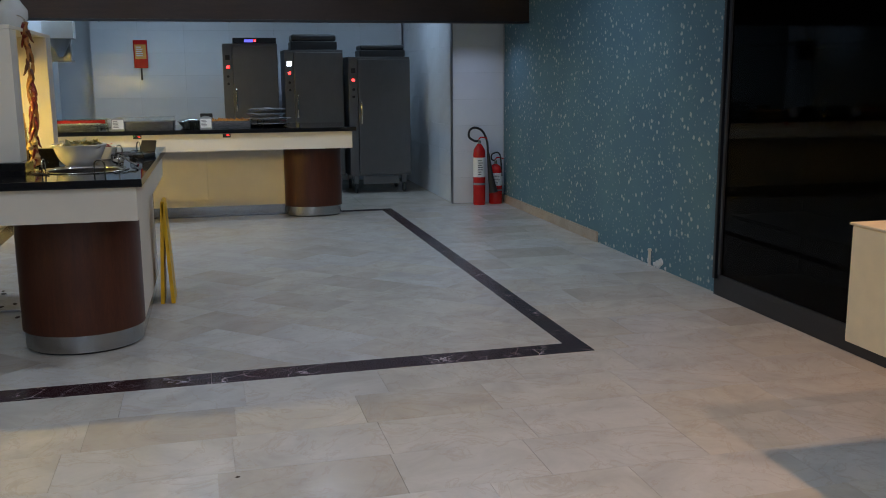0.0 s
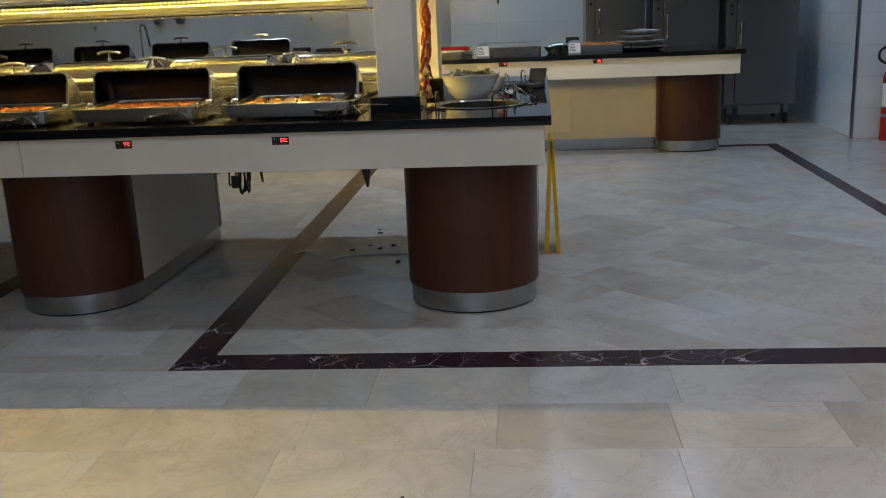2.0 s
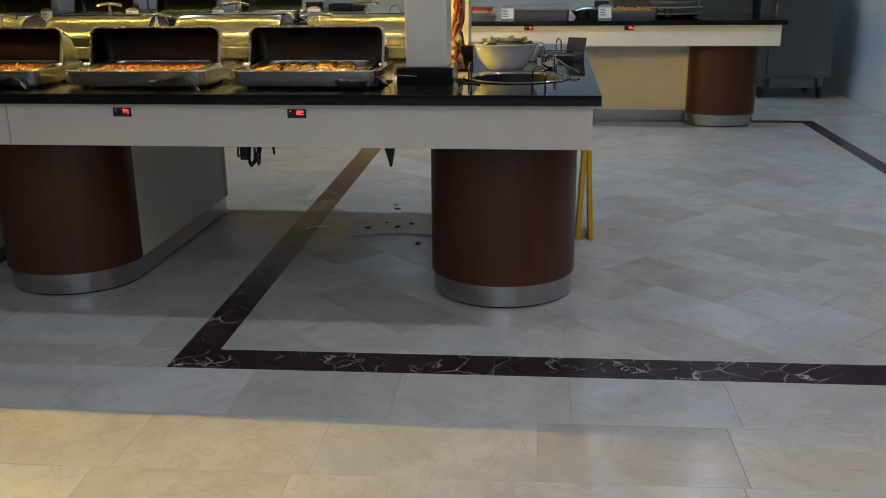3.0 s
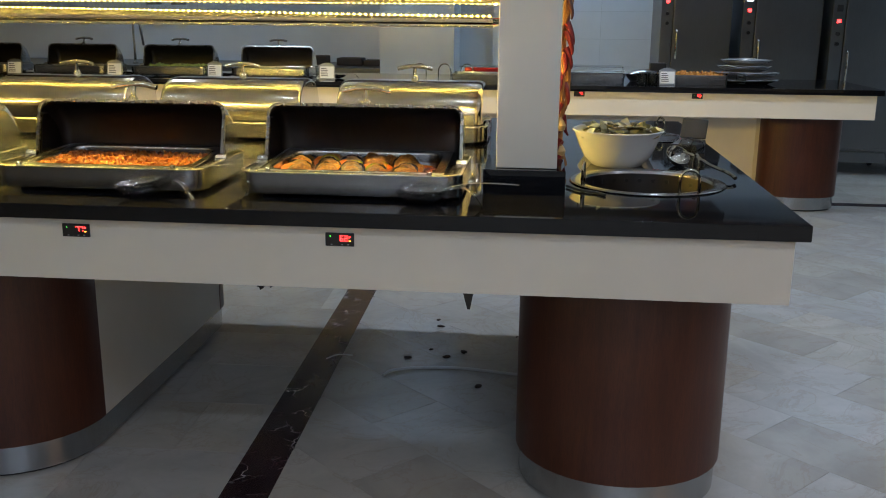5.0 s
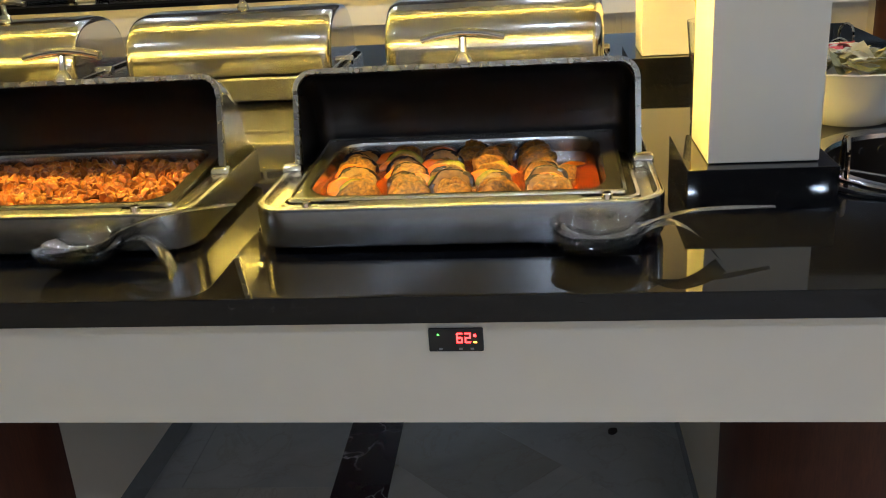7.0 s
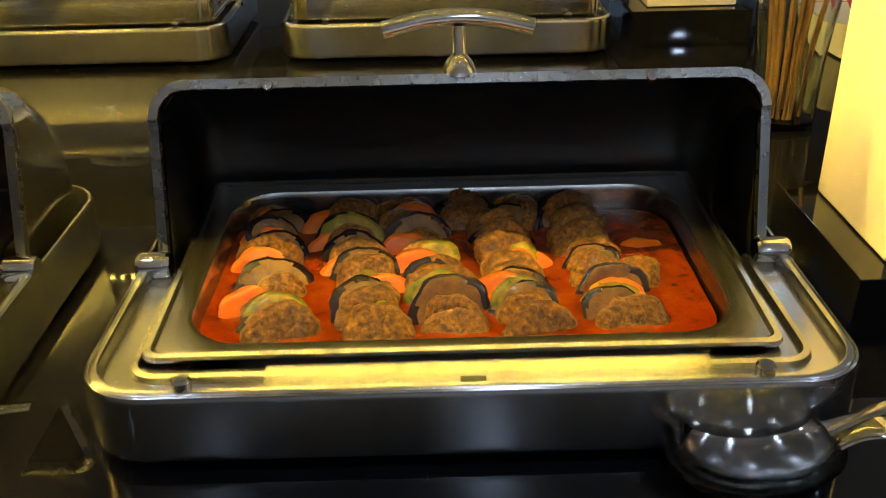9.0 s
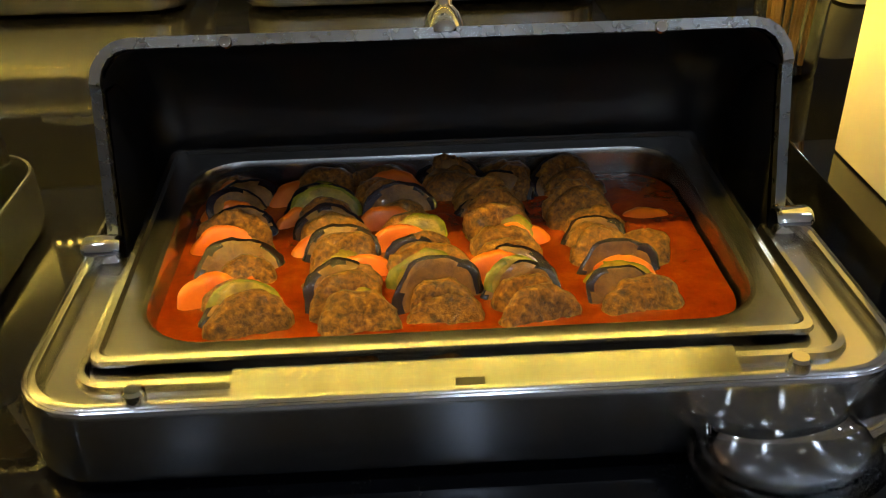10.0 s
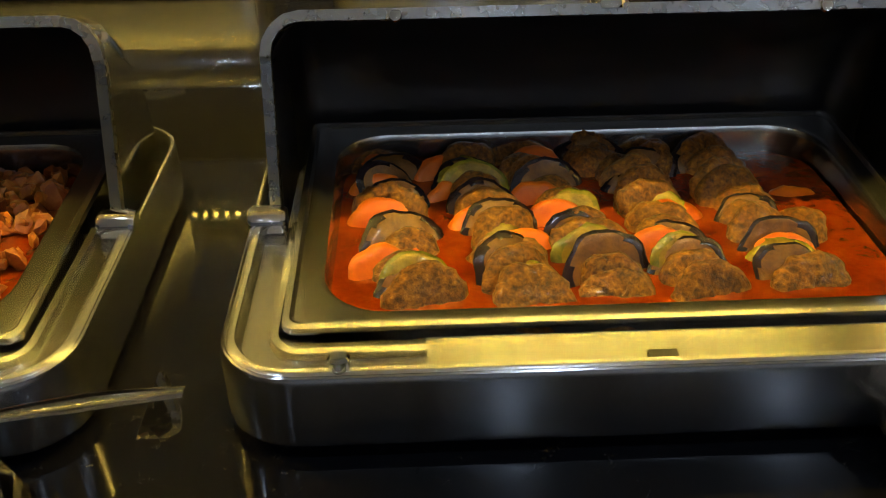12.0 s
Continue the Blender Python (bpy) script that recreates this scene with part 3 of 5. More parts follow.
M_SAUCE = food("tomato_sauce", [(0.25, (0.085, 0.008, 0.0008)), (0.5, (0.150, 0.020, 0.0010)), (0.75, (0.23, 0.046, 0.002))], 0.10, 34.0, 0.22, 0.5)
M_MEAT = food("browned_patty", [(0.30, (0.022, 0.006, 0.0012)), (0.45, (0.125, 0.044, 0.004)), (0.60, (0.270, 0.110, 0.008)), (0.74, (0.50, 0.24, 0.020))], 0.33, 190.0, 1.0, 0.5)
M_CARROT = food("carrot", [(0.3, (0.44, 0.072, 0.0008)), (0.7, (0.60, 0.135, 0.0015))], 0.3, 40.0, 0.25, 0.3)
M_COURGETTE = food("courgette_flesh", [(0.3, (0.100, 0.066, 0.005)), (0.55, (0.22, 0.150, 0.012)), (0.8, (0.36, 0.26, 0.03))], 0.26, 75.0, 0.5, 0.6)
M_RIND = food("courgette_rind", [(0.3, (0.045, 0.058, 0.004)), (0.7, (0.26, 0.215, 0.012))], 0.26, 55.0, 0.3, 0.6)
M_AUB = food("aubergine_flesh", [(0.3, (0.060, 0.022, 0.004)), (0.7, (0.190, 0.086, 0.010))], 0.34, 70.0, 0.6, 0.5)
M_AUBSKIN = food("aubergine_skin", [(0.3, (0.008, 0.006, 0.007)), (0.7, (0.022, 0.010, 0.010))], 0.16, 40.0, 0.3, 0.7)
M_CHICKEN = food("stewed_pieces", [(0.25, (0.12, 0.016, 0.002)), (0.5, (0.27, 0.080, 0.007)), (0.8, (0.42, 0.20, 0.028))], 0.45, 60.0, 0.5, 0.1, True)
M_GREENS = food("green_salad", [(0.3, (0.06, 0.14, 0.02)), (0.7, (0.32, 0.40, 0.12))], 0.45, 40.0, 0.4, 0.1, True)
M_FRIES = food("golden_fries", [(0.3, (0.55, 0.22, 0.04)), (0.7, (0.70, 0.36, 0.09))], 0.5, 40.0, 0.3, 0.1, True)

# ---- chafing dishes ----
HW, DY0, DY1, RIM = 0.313, -0.220, 0.207, 0.073


def base_shell(parent):
    """Deep steel water pan with a broad rounded rim and a sunken ledge."""
    c = (DY0 + DY1) / 2
    hy = (DY1 - DY0) / 2

    def ring(dx, r, z):
        return [(x, y, z) for x, y in rrect(HW - dx, hy - dx, max(r, 0.004), 7, 0, c)]

    wall = [ring(0.006, 0.05, 0.010), ring(0.001, 0.055, 0.012), ring(0.0, 0.056, 0.018), ring(0.0, 0.056, RIM - 0.006), ring(0.0015, 0.0545, RIM - 0.001),
            ring(0.003, 0.053, RIM - 0.0002), ring(0.0045, 0.0515, RIM - 0.001), ring(0.005, 0.051, RIM - 0.005), ring(0.006, 0.05, 0.022)]
    part("water_pan", loft(wall, True, True), M_STEEL, parent, "brushed steel deep water pan")

    def front(dx, r, z):
        pts = [p for p in ring(dx, r, z) if p[1] < 0.0]
        pts = sorted(pts, key=lambda p: math.atan2(p[1], p[0]), reverse=True)
        return [(HW - dx, 0.0, z)] + pts + [(dx - HW, 0.0, z)]

    rim = [front(0.0052, 0.0508, RIM - 0.006), front(0.0046, 0.0512, RIM - 0.001), front(0.007, 0.049, RIM + 0.0008), front(0.011, 0.045, RIM + 0.001), front(0.0135, 0.0425, RIM - 0.002), front(0.015, 0.041, RIM - 0.010),
           front(0.034, 0.026, RIM - 0.011), front(0.036, 0.024, RIM - 0.006), front(0.041, 0.02, RIM - 0.005), front(0.043, 0.02, RIM - 0.012), front(0.058, 0.02, RIM - 0.013), front(0.06, 0.02, RIM - 0.04)]
    part("rim_ledge", loft(rim, False, False, None, False), M_PAN, parent, "rounded steel rim with a sunken channel")
    for sx in (-1, 1):
        for fy in (DY0 + 0.07, DY1 - 0.07):
            part("foot", lathe([(0.0, 0.0), (0.016, 0.0), (0.018, 0.012), (0.0, 0.012)], 14), M_RUBBER, parent, "", pose(sx * 0.24, fy, 0))
        part("rest_pin", lathe([(0.0, 0.0), (0.008, 0.0), (0.008, 0.009), (0.006, 0.011), (0.0, 0.011)], 14), M_POLISH, parent, "", pose(sx * 0.225, DY0 + 0.013, RIM - 0.001))
    part("drain_slot", box(-0.010, 0.010, DY0 + 0.0175, DY0 + 0.026, RIM - 0.009, RIM - 0.0045), M_BLACK, parent, "small dark slot")
    part("front_ledge", prism([(DY0 + 0.0155, RIM - 0.0105), (DY0 + 0.046, RIM - 0.0105), (DY0 + 0.046, RIM - 0.0025), (DY0 + 0.043, RIM - 0.0024), (DY0 + 0.0155, RIM - 0.0090)], -0.165, 0.19, None, "x"), M_LEDGE, parent)


def food_pan(name, label, at, group="food pans"):
    """Gastronorm insert, 53 cm by 33 cm, with a rolled lip."""
    th = thing(name, label, "food pan", at, group)

    def ring(hx, hy, r, z):
        return [(x, y, z) for x, y in rrect(hx, hy, r, 7)]

    a, b = 0.2655, 0.1655
    rings = [ring(a - 0.001, b - 0.001, 0.010, -0.006), ring(a, b, 0.010, -0.003), ring(a - 0.001, b - 0.001, 0.010, 0.0), ring(a - 0.006, b - 0.006, 0.010, 0.0008),
             ring(a - 0.009, b - 0.009, 0.012, -0.002), ring(a - 0.024, b - 0.020, 0.052, -0.0022), ring(a - 0.028, b - 0.024, 0.05, -0.004), ring(a - 0.031, b - 0.027, 0.048, -0.010),
             ring(a - 0.037, b - 0.033, 0.045, -0.052), ring(a - 0.045, b - 0.041, 0.040, -0.058)]
    part("tray", loft(rings, True, False), M_PAN, th)
    return th


def open_lid(parent):
    w = 0.292
    hinge_y, hinge_z = 0.005, RIM - 0.018
    top_y, top_z = 0.060, 0.231
    r = 0.03
    # mouth frame: upright, corner, across, corner, upright
    path = []
    for sx in (-1, 1):
        side_pts = [(sx * w, hinge_y + 0.0, hinge_z), (sx * w, hinge_y + (top_y - hinge_y) * 0.80, hinge_z + (top_z - hinge_z) * 0.80)]
        arc = []
        for i in range(5):
            a = radians(90 * i / 4)
            q = 1 - math.sin(a)
            arc.append((sx * (w - r + r * math.cos(a)), top_y - q * r * 0.42, top_z - q * r))
        path.append(side_pts + arc)
    pts = path[0] + path[1][::-1]
    rings = []
    for i, p in enumerate(pts):
        a = Vector(pts[max(i - 1, 0)])
        b = Vector(pts[min(i + 1, len(pts) - 1)])
        d = (b - a).normalized()
        back = Vector((0, 0.907, -0.42))
        side_v = d.cross(back).normalized()
        q = Vector(p)
        rings.append([q + side_v * 0.0046 - back * 0.002, q - side_v * 0.0046 - back * 0.002, q - side_v * 0.0046 + back * 0.008, q + side_v * 0.0046 + back * 0.008])
    lid = part("lid", loft(rings, True, True), M_EDGE, parent, "open roll-top lid with a steel frame edge")
    # outer shell: lofted cross-sections from mouth to back
    prof = [(0.074, 0.229), (0.118, 0.216), (0.158, 0.182), (0.178, 0.146), (0.187, 0.106), (0.188, 0.072), (0.184, 0.045)]
    mouth = [(0.066, 0.227), (0.057, 0.200), (0.048, 0.171), (0.039, 0.142), (0.030, 0.113), (0.021, 0.086), (0.012, RIM - 0.018)]

    def shell(ins, mat, nm, lab):
        bm = bmesh.new()
        ww = w - ins
        cols = []
        xs = [-ww, -ww + 0.004, -ww + 0.014, -ww + 0.03, ww - 0.03, ww - 0.014, ww - 0.004, ww]
        drop = [0.030, 0.018, 0.006, 0.0, 0.0, 0.006, 0.018, 0.030]
        for x, dr in zip(xs, drop):
            cols.append([(x, y - ins - dr * 0.8, z - ins - dr * (1 - i / 7.0)) for i, (y, z) in enumerate(prof)])
        bm = loft(cols, False, False, None, False)
        for sx, col in ((-1, cols[0]), (1, cols[-1])):
            own = bmesh.new()
            back = [own.verts.new(p) for p in col]
            front = [own.verts.new((sx * ww, y + ins, min(z, p[2] + 0.002))) for (y, z), p in zip(mouth, col)]
            for i in range(len(back) - 1):
                own.faces.new((front[i], back[i], back[i + 1], front[i + 1]))
            join(bm, own)
        top = bmesh.new()
        a = [top.verts.new(c[0]) for c in cols]
        b = [top.verts.new((x, 0.066 + ins, min(0.229 - ins * 0.6, c[0][2] + 0.002) if 0.05 < abs(x) + 0.02 else 0.2)) for x, c in zip(xs, cols)]
        for i in range(len(a) - 1):
            top.faces.new((a[i], a[i + 1], b[i + 1], b[i]))
        join(bm, top)
        return part(nm, bm, mat, lid, lab)

    shell(0.0, M_LID, "outer_shell", "polished steel back of the lid")
    # Same steel as outside, darkened in colour for shade and dark reflections.
    shell(0.004, M_SHADESTEEL, "lining", "steel lid inside, darkened for the dark room it reflects")
    for sx in (-1, 1):
        hub = lathe([(0.0, -0.016), (0.011, -0.016), (0.0135, -0.012), (0.0135, 0.012), (0.011, 0.016), (0.0, 0.016)], 18)
        part("hinge", moved(hub, pose(0, 0, 0, 0, 90, 0)), M_MIRROR, lid, "shiny round hinge barrel", pose(sx * 0.297, -0.005, RIM + 0.000))
    for x in (-0.182, 0.182):
        part("rivet", lathe([(0.0, 0.004), (0.005, 0.003), (0.006, 0.0)], 10), M_MIRROR, lid, "", pose(x, top_y - 0.002, top_z - 0.001, 60, 0, 0))
    handle(lid, pose(0, 0.072, 0.228, -18, 0, 0))
    return lid


def handle(parent, at):
    bm = lathe([(0.017, 0.0), (0.017, 0.006), (0.013, 0.016), (0.0075, 0.022), (0.0065, 0.048)], 18)
    h = part("handle", bm, M_MIRROR, parent, "chrome T-shaped handle", at)
    bar = tube([(-0.072, 0, 0.046), (-0.036, 0, 0.054), (0, 0, 0.057), (0.036, 0, 0.054), (0.072, 0, 0.046)], 0.0085, 12)
    part("grip", bar, M_MIRROR, h)
    return h


def chafing_dish_open(at, label):
    th = thing("chafing_dish", label, "chafing dish", at, "buffet chafing dishes")
    base_shell(th)
    open_lid(th)
    return th


def closed_lid(parent):
    w, n = 0.290, 22
    prof = []
    for i in range(n + 1):
        a = math.pi * i / n
        c, s = math.cos(a), math.sin(a)
        prof.append((-0.185 * math.copysign(abs(c) ** 0.72, c), RIM + 0.004 + 0.158 * s ** 0.80))
    xs = [-w, -w + 0.002, -w + 0.008, -w + 0.018, -w + 0.032, w - 0.032, w - 0.018, w - 0.008, w - 0.002, w]
    sc = [0.90, 0.935, 0.97, 0.99, 1.0, 1.0, 0.99, 0.97, 0.935, 0.90]
    cols = [[(x, y * k, RIM + 0.004 + (z - RIM - 0.004) * k) for y, z in prof] for x, k in zip(xs, sc)]
    bm = loft(cols, False, False, None, False)
    for col in (cols[0], cols[-1]):
        own = bmesh.new()
        own.faces.new([own.verts.new(p) for p in col])
        join(bm, own)
    lid = part("lid", bm, M_LID, parent, "closed rounded roll-top lid")
    for sx in (-1, 1):
        part("lid_edge", box(sx * w - 0.004, sx * w + 0.004, -0.175, 0.175, RIM + 0.002, RIM + 0.010, 0.002), M_MIRROR, lid)
        hub = lathe([(0.0, -0.016), (0.012, -0.016), (0.0135, -0.012), (0.0135, 0.012), (0.012, 0.016), (0.0, 0.016)], 16)
        part("hinge", moved(hub, pose(0, 0, 0, 0, 90, 0)), M_MIRROR, lid, "", pose(sx * 0.300, 0.0, RIM + 0.004))
    handle(lid, pose(0, 0.03, RIM + 0.158, 0, 0, 0))
    return lid


def chafing_dish_closed(at, label):
    th = thing("chafing_dish", label, "chafing dish", at, "closed chafing dishes")
    base_shell(th)
    closed_lid(th)
    return th


DISH_Y, PITCH = 4.862, 0.722
d1 = chafing_dish_open(pose(-1.34, DISH_Y, TOP), "open roll-top steel chafing dish on black granite")
copy_thing(d1, pose(-1.34 - PITCH, DISH_Y, TOP))
copy_thing(d1, pose(-1.34 - 2 * PITCH, DISH_Y, TOP))
b1 = chafing_dish_closed(pose(-1.335, 6.0, TOP, 0, 0, 0), "closed roll-top steel chafing dish reflecting yellow diodes")
for k in (1, 2, 3):
    copy_thing(b1, pose(-1.335 - 0.728 * k, 6.0, TOP))

PAN_Z = TOP + RIM + 0.001
pan1 = food_pan("food_pan", "steel food pan full of meatballs and vegetables", pose(-1.346, 4.868, PAN_Z + 0.003, 2.6))
pan2 = food_pan("food_pan", "steel food pan full of orange stew", pose(-1.34 - PITCH, 4.868, PAN_Z + 0.003, 2.6))
pan3 = food_pan("food_pan", "steel food pan with stew at the edge", pose(-1.34 - 2 * PITCH, 4.868, PAN_Z + 0.003, 2.6))

# ---- sliced meat and vegetable stew ----
stew = thing("stew", "browned patties with carrot and courgette slices in tomato sauce", "food", pose(-1.349, 4.868, PAN_Z))
rs = random.Random(11)
SAUCE = -0.021


def sauce_sheet(hx, hy, r, z, amp, n=5):
    bm = bmesh.new()
    cols = []
    nx, ny = 40, 24
    for i in range(nx + 1):
        col = []
        for j in range(ny + 1):
            x, y = -hx + 2 * hx * i / nx, -hy + 2 * hy * j / ny
            ex, ey = max(0, abs(x) - hx + r), max(0, abs(y) - hy + r)
            d = math.hypot(ex, ey)
            if d > r:
                x -= math.copysign(ex * (1 - r / d), x)
                y -= math.copysign(ey * (1 - r / d), y)
            col.append((x, y, z + amp * noise.noise(Vector((x * 30, y * 30, 2.0)))))
        cols.append(col)
    return loft(cols, False, False, None, False)


part("sauce", sauce_sheet(0.232, 0.135, 0.045, SAUCE, 0.0012), M_SAUCE, stew, "glossy orange-red tomato sauce")


def disc(r, th, seed, rough_amp, n=44, rings=9, squash=1.0, round_edge=0.5):
    """A thick uneven slice with a soft edge, standing in the x-z plane."""
    rr = random.Random(seed)
    off = Vector((rr.uniform(0, 50), rr.uniform(0, 50), rr.uniform(0, 50)))
    bend = rr.uniform(-0.14, 0.14)
    rg = []
    steps = 2 * rings + 3
    for s in range(steps + 1):
        f = s / steps
        if f < 0.5:
            rad, h = min(1.0, f / 0.42), -1.0
        else:
            rad, h = min(1.0, (1 - f) / 0.42), 1.0
        edge = max(0.0, (rad - (1 - round_edge)) / round_edge)
        hh = h * th / 2 * math.sqrt(max(0.02, 1 - edge ** 2.4))
        ring = []
        for i in range(n):
            a = 2 * math.pi * i / n
            w = 1 + 0.13 * noise.noise(Vector((math.cos(a), math.sin(a), 0.0)) * 1.3 + off) + 0.05 * noise.noise(Vector((math.cos(a), math.sin(a), 0.4)) * 4.0 + off)
            x, z = r * max(rad, 1e-3) * w * math.cos(a), r * max(rad, 1e-3) * w * math.sin(a) * squash
            q = Vector((x, hh, z))
            k = rough_amp * (noise.noise(q * 110 + off) + 0.8 * noise.noise(q * 260 + off) + 0.5 * noise.noise(q * 600 + off))
            e = k / max(r, 1e-3)
            ring.append((x * (1 + e * edge), hh + k * (1 if h > 0 else -1) * (1 - 0.5 * edge) + bend * (x * x + z * z) * 20, z * (1 + e * edge)))
        rg.append(ring)
    bm = loft(rg)
    bmesh.ops.remove_doubles(bm, verts=bm.verts[:], dist=5e-5)
    return bm


def two_tone(bm, r, inner, flesh, skin, nm):
    """Flesh on the flat faces, skin round the edge."""
    for f in bm.faces:
        c = f.calc_center_median()
        f.material_index = 1 if math.hypot(c.x, c.z) > r * inner else 0
    me = mesh_of(nm, bm, [flesh, skin], 60)
    return me


MEATS = [mesh_of("patty", disc(0.0335, 0.0150, s, 0.0017, squash=0.86, round_edge=0.40), M_MEAT, 80) for s in range(6)]
CARROTS = [mesh_of("carrot_slice", disc(0.0325, 0.0085, 20 + s, 0.0004, squash=0.9, round_edge=0.25), M_CARROT, 60) for s in range(3)]
COURG = [two_tone(disc(0.0345, 0.0066, 30 + s, 0.0007, squash=0.9, round_edge=0.3), 0.0345, 0.84, M_COURGETTE, M_RIND, "courgette_slice") for s in range(3)]
AUBS = [two_tone(disc(0.0365, 0.0062, 40 + s, 0.0009, squash=0.9, round_edge=0.3), 0.0365, 0.80, M_AUB, M_AUBSKIN, "aubergine_slice") for s in range(3)]
KIND = {"P": ("patty", MEATS), "C": ("carrot_slice", CARROTS), "Z": ("courgette_slice", COURG), "E": ("aubergine_slice", AUBS)}
STEP = {"P": 0.0160, "C": 0.0125, "Z": 0.0105, "E": 0.0105}


def slice_row(seq, x0, y0, x1, y1, lean, yaw):
    """Slices laid one against the next, from the front of the pan to its back."""
    total = sum(STEP[c] for c in seq)
    run = 0.0
    for c in seq:
        k = (run + STEP[c] / 2) / total
        run += STEP[c]
        nm, pool = KIND[c]
        ob = new(nm, rs.choice(pool))
        ob.parent = stew
        x = x0 + (x1 - x0) * k + rs.uniform(-0.006, 0.006)
        y = y0 + (y1 - y0) * k
        s = rs.uniform(0.84, 1.10)
        z = SAUCE - 0.003 + rs.uniform(-0.005, 0.005) - (0.003 if c == "C" else 0)
        spin = rs.uniform(0, 360) if c == "P" else rs.uniform(-25, 25)
        if c == "C":
            x += rs.choice((-0.015, -0.012, 0.012))
        m = pose(x, y, z, -lean + rs.uniform(-10, 10), rs.uniform(-16, 16), yaw + rs.uniform(-16, 16)) @ pose(0, 0, 0, 0, spin, 0)
        ob.matrix_basis = m @ Matrix.Diagonal((s, 1.0, s, 1))


slice_row("PEZPCPEPZCPEPCEZECP", -0.158, -0.118, -0.192, 0.130, 45, 10)
slice_row("PZPEPCZPECPEPCZEZCPP", -0.070, -0.118, -0.116, 0.134, 45, 12)
slice_row("PPEPZPEPCZPCPEPPCP", 0.002, -0.118, -0.052, 0.132, 45, 8)
slice_row("PPEZCEPPCZPPEPP", 0.068, -0.120, 0.044, 0.090, 45, 4)
slice_row("PEZCEPPEPPP", 0.150, -0.116, 0.126, 0.062, 45, -10)
slice_row("PPZEP", 0.012, 0.092, 0.020, 0.134, 45, 0)
slice_row("EPZP", 0.062, 0.088, 0.074, 0.128, 40, -20)
slice_row("PEP", 0.130, 0.086, 0.130, 0.118, 50, 6)
slice_row("C", -0.176, -0.074, -0.176, -0.066, 50, 20)
slice_row("C", 0.196, 0.030, 0.196, 0.036, 62, -10)
slice_row("P", 0.174, -0.030, 0.174, -0.020, 50, -24)


def heap(hx, hy, r, z, n, size, seed, rise, bm=None, elong=(0.7, 1.6)):
    """Many small uneven pieces heaped in a pan."""
    rr = random.Random(seed)
    own = bmesh.new()
    for _ in range(n):
        x, y = rr.uniform(-hx, hx), rr.uniform(-hy, hy)
        if math.hypot(max(0, abs(x) - hx + r), max(0, abs(y) - hy + r)) > r:
            continue
        s = size * rr.uniform(0.6, 1.25)
        one = bmesh.new()
        bmesh.ops.create_icosphere(one, subdivisions=1, radius=1.0)
        for v in one.verts:
            v.co *= 1 + rr.uniform(-0.18, 0.18)
        m = Matrix.Translation((x, y, z + rise * noise.noise(Vector((x * 14, y * 14, seed))) + rr.uniform(-0.3, 0.5) * size)) @ Euler((rr.uniform(0, 6), rr.uniform(0, 6), rr.uniform(0, 6))).to_matrix().to_4x4() @ Matrix.Diagonal((s * rr.uniform(*elong), s, s * rr.uniform(0.45, 0.8), 1))
        moved(one, m)
        join(own, one)
    return own


for pan, seed in ((pan2, 2), (pan3, 3)):
    st = thing("orange_stew", "orange stewed pieces heaped in the steel pan", "food", pose(pan.location.x, 4.868, PAN_Z + 0.002), "orange stews")
    part("sauce", sauce_sheet(0.232, 0.135, 0.045, -0.026, 0.003), M_SAUCE, st)
    pc = part("stewed_heap", heap(0.222, 0.126, 0.045, -0.019, 900, 0.0095, seed, 0.006), M_CHICKEN, st)
    pc["kind"] = "stuff"


# ---- serving spoons and rests ----
def spoon_sheet(bowl_l, bowl_w, depth, stem, thick):
    """Bowl along +x from the origin, then a stem through (x, y, z, half width) stations."""
    rows = []
    n, m = 18, 10
    for i in range(n + 1):
        t = i / n
        x = bowl_l * (1 - math.cos(math.pi * t)) / 2
        u = 2 * x / bowl_l - 1
        hw = bowl_w / 2 * math.sqrt(max(0.0, 1 - abs(u) ** 2.2))
        if x > bowl_l * 0.82:
            hw = max(hw, stem[0][3])
        row = []
        for j in range(m + 1):
            v = 2 * j / m - 1
            e = max(0.0, 1 - u * u) * max(0.0, 1 - v * v)
            row.append((x, v * hw, -depth * e ** 0.62))
        rows.append(row)
    for x, y, z, hw in stem[1:]:
        row = []
        for j in range(m + 1):
            v = 2 * j / m - 1
            row.append((x, y + v * hw, z - 0.0022 * (1 - v * v) * 0 + 0.0018 * (1 - v * v)))
        rows.append(row)
    bm = loft(rows, False, False, None, False)
    geom = bmesh.ops.solidify(bm, geom=bm.faces[:], thickness=thick)
    return bm


def stations(pts, steps=5):
    p = smooth_path([(a, b, c) for a, b, c, _ in pts], steps)
    w = []
    for (q0, q1) in zip(pts, pts[1:]):
        w += [q0[3] + (q1[3] - q0[3]) * s / steps for s in range(steps)]
    w.append(pts[-1][3])
    return [(q.x, q.y, q.z, k) for q, k in zip(p, w)]


rest_stem = stations([(0.128, 0, -0.006, 0.012), (0.152, -0.004, 0.008, 0.014), (0.180, -0.016, 0.012, 0.017), (0.208, -0.036, -0.004, 0.021), (0.230, -0.062, -0.0345, 0.024)])
spoon_stem = stations([(0.112, 0, -0.001, 0.009), (0.150, 0.003, 0.010, 0.0062), (0.200, 0.008, 0.018, 0.0072), (0.262, 0.014, 0.018, 0.0095), (0.326, 0.020, 0.014, 0.006)])


